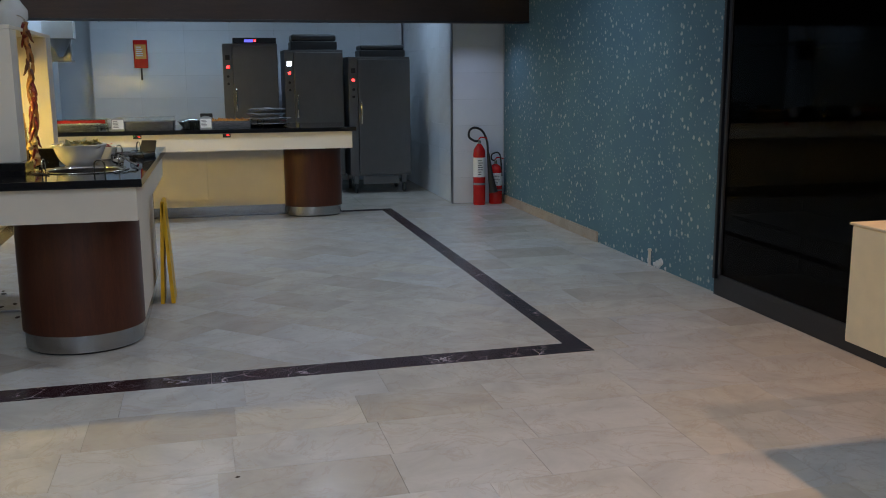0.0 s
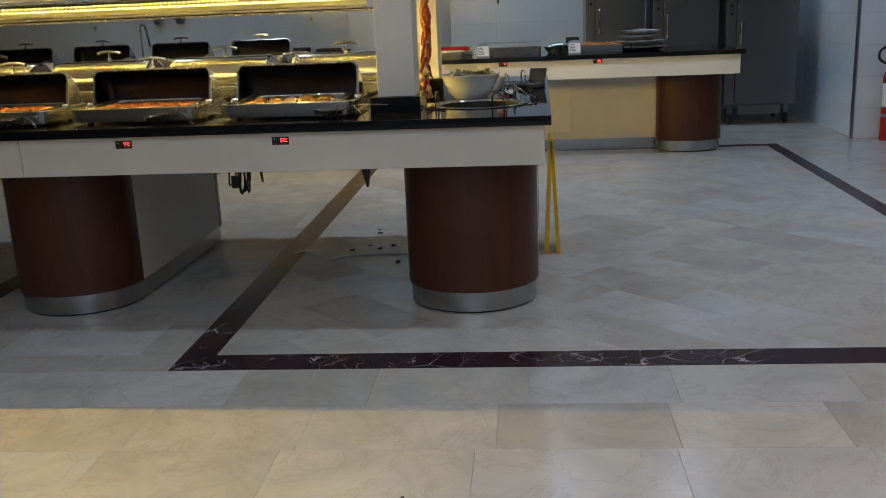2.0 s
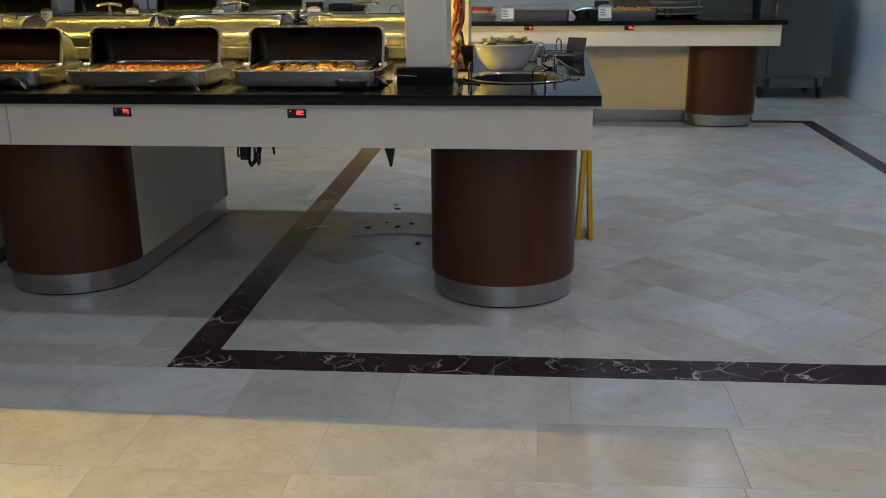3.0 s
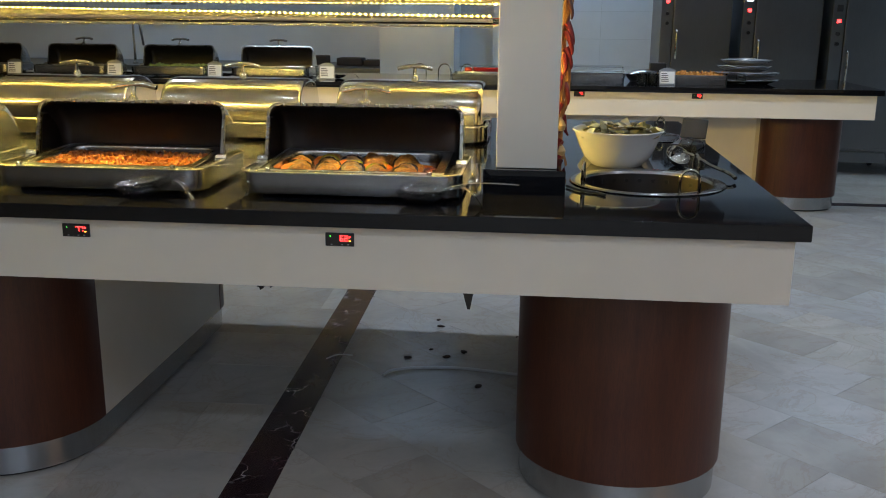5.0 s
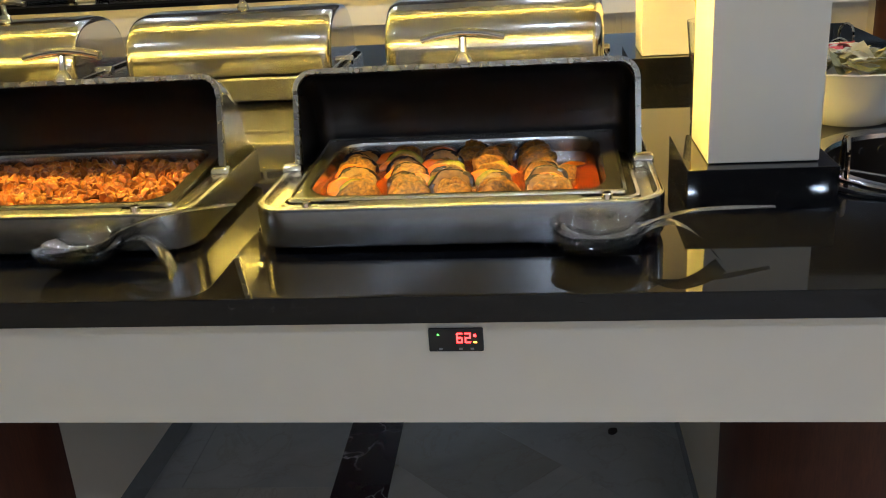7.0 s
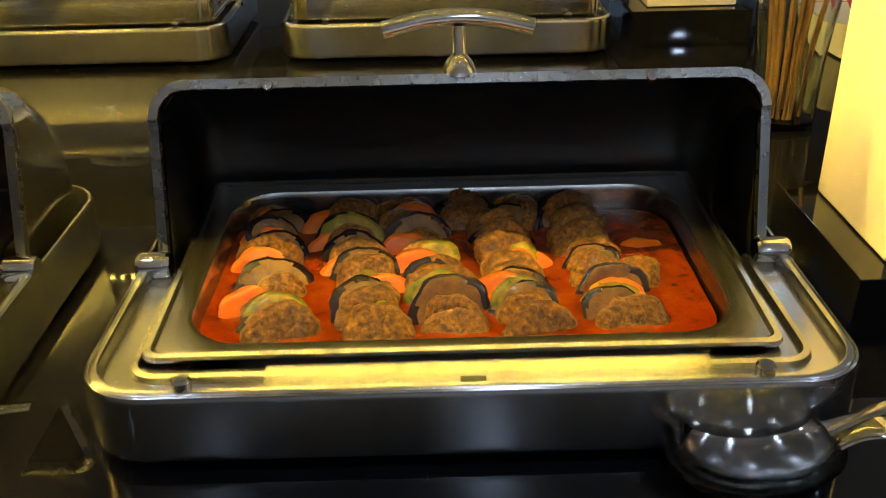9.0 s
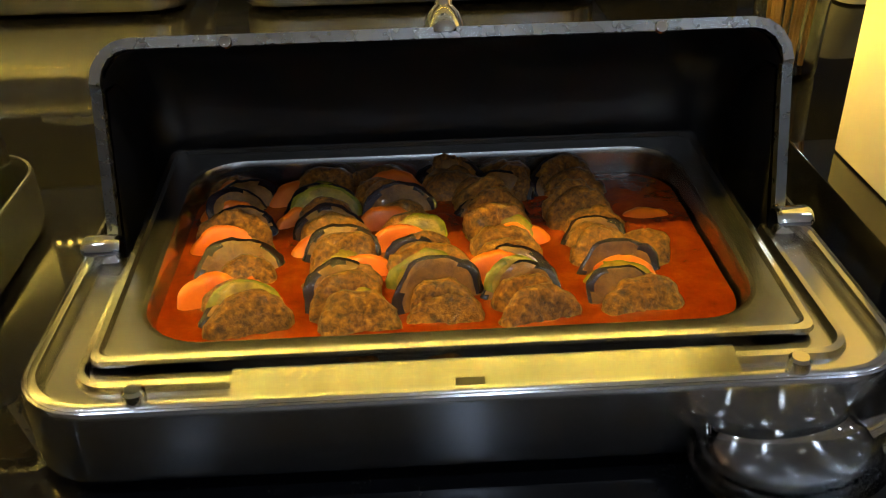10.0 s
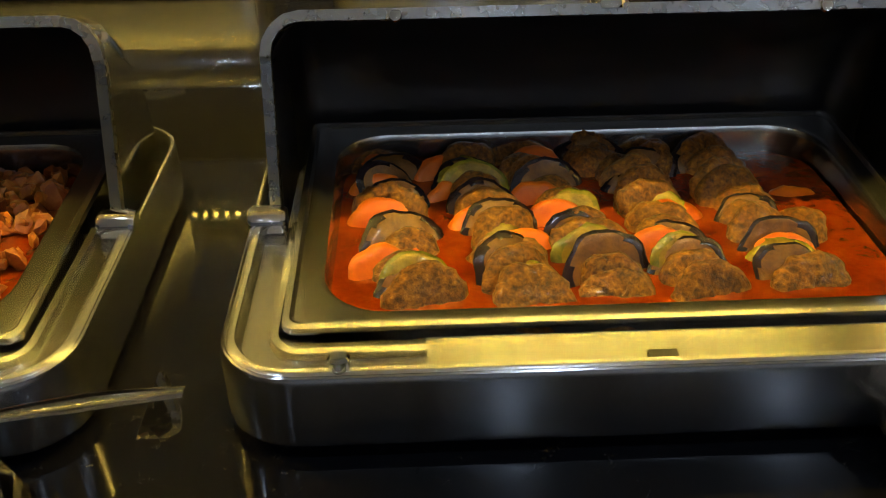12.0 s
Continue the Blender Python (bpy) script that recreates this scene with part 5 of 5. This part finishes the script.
solid("black_box", box(-0.065, 0.065, -0.05, 0.05, 0.0, 0.13, 0.008), M_BLACK, "small square black box on the far counter", "box", pose(0.12, 9.92, TOP))
M_FILM = Mat("cling_film", (0.62, 0.63, 0.65), 0.16, Transmission_Weight=0.25, IOR=1.3).m
for i, (z, r) in enumerate(((0.0, 0.26), (0.052, 0.25), (0.10, 0.20), (0.145, 0.19))):
    pl = thing("covered_platter", "steel platter covered with cling film in a stack", "platter", pose(0.72 + 0.015 * (i % 2), 9.56, TOP + z), "stacked platters")
    part("plate", moved(lathe([(0.0, 0.0), (r * 0.7, 0.0), (r, 0.028), (r, 0.031), (r * 0.7, 0.006), (0.0, 0.006)], 32), Matrix.Diagonal((1, 0.75, 1, 1))), M_STEEL, pl)
    rows = [[(k * r * math.cos(a) * (1 + 0.04 * noise.noise(Vector((a * 2, k * 5, i)))), k * r * 0.75 * math.sin(a), 0.034 + 0.014 * (1 - k) + 0.004 * noise.noise(Vector((a * 3, k * 9, i + 4)))) for a in [2 * math.pi * j / 24 for j in range(24)]] for k in (1.02, 0.8, 0.55, 0.3, 0.02)]
    part("film", loft(rows, True), M_FILM, pl, "crinkled clear film")
for x in (0.02, 0.66, -0.06):
    solid("glass_holder", lathe([(0.0, 0.0), (0.032, 0.0), (0.035, 0.01), (0.035, 0.085), (0.032, 0.085), (0.031, 0.01), (0.0, 0.008)], 20), M_GLASS, "small clear glass holder on the far counter", "glass", pose(x, 9.34, TOP), "far glass holders")
for x in (-0.72, 0.12):
    menu_card(pose(x, 9.28, TOP + 0.001, -10, 0, 4), "white printed menu card by a far tray", False, "far menu cards")


# ---- kitchen behind ----
def warming_cabinet(x0, x1, y, z0, z1, label, side):
    th = thing("warming_cabinet", label, "warming cabinet", pose((x0 + x1) / 2, y, 0), "warming cabinets")
    h = (x1 - x0) / 2
    part("body", box(-h, h, 0.04, 0.75, z0, z1, 0.006), M_OVEN, th)
    part("control_strip", box(-h, -h + 0.11, 0.0, 0.039, z0 + 0.02, z1 - 0.02, 0.004), M_OVEN, th)
    part("door", box(-h + 0.115, h - 0.006, -0.012, 0.039, z0 + 0.03, z1 - 0.03, 0.010), M_OVEN, th, "dull steel door")
    part("display", box(-h + 0.03, -h + 0.085, -0.004, -0.0005, z1 - 0.20, z1 - 0.14, 0.002), M_LEDWHITE if side == "w" else M_BLACK, th, "lit display")
    part("indicator", box(-h + 0.04, -h + 0.075, -0.004, -0.0005, z1 - 0.30, z1 - 0.27, 0.002), M_LEDRED, th, "red light")
    for k in range(2):
        part("knob", moved(lathe([(0.0, 0.0), (0.02, 0.0), (0.017, 0.02), (0.0, 0.021)], 16), pose(0, 0, 0, 90, 0, 0)), M_BLACK, th, "", pose(-h + 0.057, -0.001, z1 - 0.40 - 0.09 * k))
    part("door_handle", tube([(-h + 0.15, -0.012, z1 - 0.55), (-h + 0.15, -0.05, z1 - 0.58), (-h + 0.15, -0.05, z1 - 0.80), (-h + 0.15, -0.012, z1 - 0.83)], 0.010, 8), M_POLISH, th)
    for sx in (-1, 1):
        for yy in (0.10, 0.66):
            wheel = moved(lathe([(0.0, -0.018), (0.05, -0.018), (0.062, -0.012), (0.062, 0.012), (0.05, 0.018), (0.0, 0.018)], 20), pose(0, 0, 0, 0, 90, 0))
            part("castor", wheel, M_RUBBER, th, "black castor wheel", pose(sx * (h - 0.08), yy, 0.062))
            part("fork", box(sx * (h - 0.08) - 0.03, sx * (h - 0.08) + 0.03, yy - 0.03, yy + 0.03, 0.125, z0 - 0.001, 0.004), M_OVEN, th)
    part("skirt", box(-h + 0.16, h - 0.16, 0.02, 0.03, z0 - 0.10, z0 - 0.001, 0.003), M_OVEN, th)
    return th


warming_cabinet(1.84, 2.62, 11.28, 0.22, 1.71, "tall dull steel warming cabinet on black castors", "r")
warming_cabinet(1.07, 1.80, 11.45, 0.22, 1.80, "tall steel warming cabinet with a lit display", "w")
warming_cabinet(0.33, 1.00, 11.60, 0.22, 1.88, "dark steel warming cabinet with a small red light", "r")
for x0, x1, y, z, h in ((2.00, 2.58, 11.4, 1.7105, 0.15), (1.16, 1.74, 11.55, 1.8005, 0.19)):
    bx = thing("gastro_lid_box", "black lidded insulated tray box on a cabinet", "box", pose((x0 + x1) / 2, y, z), "tray boxes")
    k = (x1 - x0) / 2
    part("body", box(-k, k, 0.0, 0.40, 0.0, h * 0.55, 0.012), M_BLACK, bx)
    part("lid", box(-k + 0.01, k - 0.01, 0.01, 0.39, h * 0.55 + 0.001, h, 0.025, None, 3), M_BLACK, bx)
pnl = thing("control_panel", "blue-lit control panel above a steel cabinet", "control panel", pose(0.66, 11.65, 1.8805))
part("housing", box(-0.20, 0.33, 0.0, 0.3, 0.0, 0.07, 0.006), M_BLACK, pnl)
part("screen", box(-0.06, 0.05, -0.003, -0.0003, 0.015, 0.05), glow("screen_blue", (0.15, 0.15, 0.9), 1.2), pnl, "blue display")
part("light", box(0.06, 0.08, -0.004, -0.0003, 0.02, 0.045), M_LEDRED, pnl)

fb = thing("fire_blanket_box", "red fire blanket case with an orange notice", "fire blanket", pose(-0.73, BACK_Y, 1.60))
part("case", box(-0.09, 0.09, -0.035, -0.0005, 0.0, 0.37, 0.006), M_RED, fb)
part("notice", box(-0.072, 0.072, -0.0375, -0.0352, 0.12, 0.31), plain("orange_notice", (0.75, 0.36, 0.08), 0.5), fb, "orange printed notice")
part("print", rows_of_bars(-0.055, 0.05, 0.15, 0.29, -0.0378, 5), M_PAPER, fb)
part("pull_tab", box(-0.012, 0.012, -0.025, -0.015, -0.16, -0.0005, 0.003), M_BLACK, fb, "black pull strap")

hood = thing("extractor_hood", "steel extractor hood over the serving counter, lengthened unseen to block light", "hood", pose(0, 0, 0))
# Below x -1.45 the canopy is an unseen extension that hides the ceiling panels.
part("canopy", box(-7.0, 0.80, 10.2, 10.82, 2.12, 2.30, 0.006), M_OVEN, hood)
part("edge_rail", box(-7.0, 0.80, 10.185, 10.199, 2.10, 2.16, 0.004), M_OVEN, hood)
part("duct", box(-0.6, -0.2, 10.4, 10.8, 2.3005, 2.75, 0.004), M_OVEN, hood)
for x in (-0.95, -0.45, 0.40):
    part("hook", tube([(x, 10.3, 2.119), (x, 10.3, 2.08), (x + 0.012, 10.3, 2.06), (x + 0.02, 10.3, 2.075)], 0.006, 6), M_POLISH, hood)

wd = thing("water_dispenser", "white wall-hung dispenser with a funnel below", "dispenser", pose(-1.51, 11.42, 1.66))
part("tank", box(-0.17, 0.17, -0.12, 0.0795, 0.26, 0.46, 0.012), M_WHITE, wd)
part("funnel", lathe([(0.0, 0.06), (0.03, 0.06), (0.06, 0.12), (0.13, 0.258), (0.0, 0.258)], 24), M_GUARD, wd, "grey tapered funnel")
part("shelf", box(-0.14, 0.14, -0.12, 0.0795, 0.0, 0.02, 0.003), M_GUARD, wd)
part("bracket", box(-0.16, 0.10, 0.08, 0.20, 0.0, 0.45, 0.004), M_GUARD, wd)

for x in (-6.3, -3.25):
    so = thing("wall_socket", "white square wall socket on the back wall", "socket", pose(x, BACK_Y + 0.2, 1.35), "wall sockets")
    part("plate", box(-0.05, 0.05, -0.012, -0.0005, -0.05, 0.05, 0.004), M_WHITE, so)
    part("insert", lathe([(0.0, 0.0), (0.022, 0.0), (0.022, 0.003), (0.0, 0.003)], 16), M_GUARD, so, "", pose(0, -0.0125, 0, 90, 0, 0))
tap = thing("kitchen_tap", "tall curved steel tap behind the counter", "tap", pose(-5.25, 12.2, 0.9))
part("body", lathe([(0.0, 0.0), (0.03, 0.0), (0.03, 0.02), (0.016, 0.03), (0.014, 0.12), (0.0, 0.12)], 16), M_POLISH, tap)
part("spout", tube([(0, 0, 0.11), (0, 0, 0.42), (0.03, -0.02, 0.47), (0.09, -0.05, 0.44), (0.14, -0.08, 0.20)], 0.013, 8), M_POLISH, tap)
bench = thing("back_bench", "steel back bench along the kitchen wall", "bench", pose(0, 0, 0))
part("bench_top", box(-7.6, -2.35, 11.9, BACK_Y + 0.19, 0.86, 0.90, 0.004), M_OVEN, bench)
part("cupboard", box(-7.6, -2.35, 12.0, BACK_Y + 0.19, 0.0, 0.859, 0.004), M_OVEN, bench)
for x in (-5.35, -5.05):
    fx = thing("wall_cup_holder", "grey rounded holder on the back wall", "holder", pose(x, BACK_Y + 0.2, 1.46), "wall holders")
    part("cup", moved(lathe([(0.0, -0.11), (0.05, -0.09), (0.08, 0.0), (0.09, 0.10), (0.0, 0.10)], 18), pose(0, -0.095, 0)), M_GUARD, fx)
for i, x in enumerate((-2.6, -2.9, -3.3, -3.9, -4.6)):
    solid("storage_box", box(-0.14, 0.14, -0.12, 0.12, 0.0, 0.06 + 0.02 * (i % 3), 0.008), plain("brown_carton", (0.08, 0.06, 0.05), 0.8, var=0.2), "worn brown carton on the steel back bench", "carton", pose(x, 12.5, 0.9002), "cartons")


# ---- fire extinguishers ----
def extinguisher(at, r, h, label, horn):
    th = thing("fire_extinguisher", label, "fire extinguisher", at, "fire extinguishers")
    part("cylinder", lathe([(0.0, 0.0), (r - 0.004, 0.0), (r, 0.006), (r, h * 0.84), (r * 0.92, h * 0.90), (r * 0.60, h * 0.96), (r * 0.30, h), (0.0, h)], 28), M_RED, th)
    part("label_sheet", lathe([(r + 0.0008, h * 0.46), (r + 0.001, h * 0.47), (r + 0.001, h * 0.77), (r + 0.0008, h * 0.78)], 28), M_PAPER, th, "white instruction sheet")
    part("print", rows_of_bars(-r * 0.5, r * 0.5, h * 0.49, h * 0.75, -r - 0.0006, 7), M_INK, th)
    part("band", lathe([(r + 0.0008, h * 0.33), (r + 0.002, h * 0.335), (r + 0.002, h * 0.36), (r + 0.0008, h * 0.365)], 28), M_GUARD, th, "grey strap")
    part("valve", lathe([(0.0, h), (0.018, h), (0.020, h + 0.03), (0.012, h + 0.045), (0.0, h + 0.045)], 14), M_POLISH, th)
    part("lever", tube([(-0.01, 0, h + 0.045), (0.02, -0.01, h + 0.075), (0.09, -0.02, h + 0.06)], 0.008, 6), M_RED, th)
    if horn:
        part("hose", tube([(0.0, 0, h + 0.03), (-0.06, 0, h + 0.035), (-0.12, 0, h + 0.08), (-0.115, 0, h + 0.15), (-0.05, 0, h + 0.185), (0.04, 0, h + 0.14), (0.09, -0.01, h + 0.02), (0.10, -0.02, h * 0.8)], 0.013, 8), M_RUBBER, th, "black rubber hose")
        part("horn", tube([(0.10, -0.02, h * 0.84), (0.13, -0.03, h * 0.45), (0.16, -0.045, 0.14)], (0.016, 0.05), 14), M_RUBBER, th, "black discharge horn")
    else:
        part("hose", tube([(0.0, 0, h + 0.03), (-0.05, 0, h + 0.06), (-0.04, -0.02, h + 0.12), (0.04, -0.04, h + 0.11), (0.06, -0.05, h * 0.7)], 0.009, 8), M_RUBBER, th, "black rubber hose")
    return th


extinguisher(pose(3.135, 9.90, 0), 0.070, 0.70, "large red carbon dioxide extinguisher with a black horn", True)
extinguisher(pose(3.345, 9.95, 0), 0.078, 0.46, "small red fire extinguisher by the wallpaper wall", False)

# torn plaster low on the wallpaper wall
M_CHALK = plain("bare_plaster", (0.62, 0.62, 0.60), 0.9, var=0.1, bump=0.4)
for y, z, s in ((5.98, 0.055, 0.028), (6.02, 0.030, 0.03), (6.18, 0.03, 0.022), (6.30, 0.02, 0.014), (5.90, 0.02, 0.012), (6.08, 0.02, 0.02)):
    bm = bmesh.new()
    bmesh.ops.create_icosphere(bm, subdivisions=2, radius=1.0)
    for v in bm.verts:
        v.co *= 1 + 0.5 * noise.noise(v.co * 1.4 + Vector((y * 9, z * 50, 0)))
    moved(bm, Matrix.Diagonal((s * 0.35, s * 1.3, s, 1)))
    solid("plaster_chip", bm, M_CHALK, "patch of bare white plaster low on wallpaper", "plaster", pose(WALL_X - 0.004, y, z), "plaster patches")
stub = thing("pipe_stub", "short white pipe stub at the wall's foot", "pipe", pose(WALL_X - 0.03, 6.12, 0))
part("pipe", lathe([(0.0, 0.0), (0.012, 0.0), (0.012, 0.12), (0.016, 0.122), (0.016, 0.135), (0.0, 0.135)], 12), M_CHALK, stub)

# ---- wall tiles of the kitchen ----


def wall_tiles(wall, axis, fixed, a0, a1, z0, z1, w=0.60, h=0.30):
    """Glazed tiles, one object each, on a wall that faces -y (axis x) or -x (axis y)."""
    me = {}
    z = z0
    while z < z1 - 0.02:
        zz = min(z + h, z1)
        a = a0
        while a < a1 - 0.02:
            b = min(a + w, a1)
            key = (round(b - a, 4), round(zz - z, 4))
            if key not in me:
                lw, lh = key[0] / 2 - 0.0012, key[1] / 2 - 0.0012
                bm = box(-lw, lw, -0.005, 0.0, -lh, lh, 0.0012, None, 1) if axis == "x" else box(-0.005, 0.0, -lw, lw, -lh, lh, 0.0012, None, 1)
                me[key] = mesh_of("wall_tile", bm, M_WTILE, 15)
            ob = new("wall_tile", me[key])
            ob.parent = wall
            c = (a + b) / 2
            ob.location = (c, fixed, (z + zz) / 2) if axis == "x" else (fixed, c, (z + zz) / 2)
            a += w
        z += h


wall_tiles(wall_b, "x", BACK_Y, -1.36, 2.84, 0.0, 2.7)
wall_tiles(wall_s, "y", 2.865, 10.13, 12.94, 0.0, 2.7)
wall_tiles(wall_t, "x", 10.06, 2.867, WALL_X, 0.0, 2.7)

# ---- floor pieces ----
def clip_poly(poly, x0, x1, y0, y1):
    for ax, lim, sign in ((0, x0, 1), (0, x1, -1), (1, y0, 1), (1, y1, -1)):
        out = []
        for i, p in enumerate(poly):
            q = poly[(i + 1) % len(poly)]
            a, b = sign * (p[ax] - lim), sign * (q[ax] - lim)
            if a >= 0:
                out.append(p)
            if (a < 0) != (b < 0):
                t = a / (a - b)
                out.append((p[0] + t * (q[0] - p[0]), p[1] + t * (q[1] - p[1])))
        poly = out
        if not poly:
            return []
    return poly


def poly_tile(poly, mat):
    poly = [askew(*p) for p in poly]
    cx = sum(p[0] for p in poly) / len(poly)
    cy_ = sum(p[1] for p in poly) / len(poly)
    k = 0.0006
    bm = bmesh.new()
    top = []
    for p in poly:
        d = math.hypot(p[0] - cx, p[1] - cy_) or 1
        f = max(0.0, 1 - 1.4 * k / d)
        top.append(bm.verts.new(((p[0] - cx) * f, (p[1] - cy_) * f, 0)))
    low = [bm.verts.new((v.co.x, v.co.y, -0.0059)) for v in top]
    bm.faces.new(top)
    n = len(top)
    for i in range(n):
        bm.faces.new((top[i], low[i], low[(i + 1) % n], top[(i + 1) % n]))
    me = bpy.data.meshes.new("tile")
    bmesh.ops.recalc_face_normals(bm, faces=bm.faces)
    bm.to_mesh(me)
    bm.free()
    me.materials.append(mat)
    ob = new("tile", me)
    ob.location = (cx, cy_, 0)
    ob.parent = FLOOR
    return ob


BXL, BXL2, BXR, BXR2, BY0, BY1, BYF = -1.758, -1.605, 2.037, 2.157, 4.009, 4.183, 9.73


def askew(x, y):
    """The paving runs slightly out of square with the counters."""
    u, v = (x - BXL) / (BXR2 - BXL), (y - BY0) / (BYF + 0.12 - BY0)
    return x - (0.13 * (1 - u) + 0.065 * u) * v, y + 0.10 * u * (1 - v)



rnd = random.Random(5)
# straight rows in front of, behind and beside the framed field


def straight_rows(xa, xb, ya, yb, step, down=True):
    y = yb if down else ya
    while (y > ya + 0.02) if down else (y < yb - 0.02):
        d = min(step, (y - ya) if down else (yb - y))
        yc = y - d / 2 if down else y + d / 2
        x = xa - rnd.uniform(0.0, 0.5)
        while x < xb:
            w = rnd.choice((0.55, 0.61, 0.66, 0.68))
            p = clip_poly([(x, yc - d / 2), (x + w, yc - d / 2), (x + w, yc + d / 2), (x, yc + d / 2)], xa, xb, ya, yb)
            if len(p) > 2 and min(abs(p[0][0] - p[1][0]), 1) > 0.02:
                poly_tile(p, M_TILE)
            x += w
        y = y - d if down else y + d


def rest(name, xa, xb, ya, yb, sx, sy):
    bm = bmesh.new()
    y = ya
    while y < yb - 0.01:
        x = xa
        while x < xb - 0.01:
            x2, y2 = min(x + sx, xb), min(y + sy, yb)
            box(x + 0.0012, x2 - 0.0012, y + 0.0012, y2 - 0.0012, -0.0058, 0.0, 0, bm)
            x += sx
        y += sy
    for v in bm.verts:
        v.co.x, v.co.y = askew(v.co.x, v.co.y)
    ob = part(name, bm, M_TILE, FLOOR)
    ob["kind"] = "stuff"
    return ob


straight_rows(-3.6, 3.6, 0.6, BY0, 0.362)
straight_rows(BXR2, 3.6, BY0, BYF + 0.12, 0.40)
straight_rows(-3.09, BXL, BY0, 7.0, 0.40)
rest("tile_field", -8.0, 3.6, -3.0, 0.6, 0.66, 0.36)
rest("tile_field", -8.0, -3.6, 0.6, BY0, 0.66, 0.36)
rest("tile_field", -8.0, 3.6, BYF + 0.12, 13.1, 0.66, 0.40)
rest("tile_field", -3.09, BXL, 7.0, BYF + 0.12, 0.66, 0.40)
rest("tile_field", -8.0, -3.24, BY1, BYF, 0.44, 0.44)

# diagonal field inside the dark frame
side, c45 = 0.315, math.sqrt(0.5)
for i in range(-14, 36):
    for j in range(-6, 10):
        u0 = side * 2 * j + (side if i % 2 else 0)
        v0 = side * i
        q = []
        for du, dv in ((0, 0), (side * 2, 0), (side * 2, side), (0, side)):
            u, v = u0 + du, v0 + dv
            q.append((BXL2 + (u + v) * c45 - 1.1, BY1 + (v - u) * c45 + 0.2))
        p = clip_poly(q, BXL2, BXR, BY1, BYF)
        area = 0.5 * abs(sum(p[k][0] * p[(k + 1) % len(p)][1] - p[(k + 1) % len(p)][0] * p[k][1] for k in range(len(p)))) if p else 0
        if area > 0.003:
            poly_tile(p, M_TILE)


def band(poly):
    ob = poly_tile(poly, M_BAND)
    ob.location.z = 0.0012
    ob.name = "border_slab"


def band_run(x0, x1, y0, y1, along, mitre=()):
    n = max(1, round(((x1 - x0) if along == "x" else (y1 - y0)) / 0.62))
    for k in range(n):
        if along == "x":
            a, b = x0 + (x1 - x0) * k / n, x0 + (x1 - x0) * (k + 1) / n
            band([(a, y0), (b, y0), (b, y1), (a, y1)])
        else:
            a, b = y0 + (y1 - y0) * k / n, y0 + (y1 - y0) * (k + 1) / n
            band([(x0, a), (x1, a), (x1, b), (x0, b)])


band([(BXL, BY0), (-1.2, BY0), (-1.2, BY1), (BXL2, BY1)])
band_run(-1.2, 1.5, BY0, BY1, "x")
band([(1.5, BY0), (BXR2, BY0), (BXR, BY1), (1.5, BY1)])
band([(BXL, BY0), (BXL2, BY1), (BXL2, 4.7), (BXL, 4.7)])
band_run(BXL, BXL2, 4.7, BYF, "y")
band([(BXR2, BY0), (BXR2, 4.7), (BXR, 4.7), (BXR, BY1)])
band_run(BXR, BXR2, 4.7, BYF, "y")
band_run(BXL, BXR2, BYF, BYF + 0.12, "x")
band_run(-3.24, -3.09, BY0, BYF, "y")
band_run(-7.9, -3.24, BY0, BY1, "x")
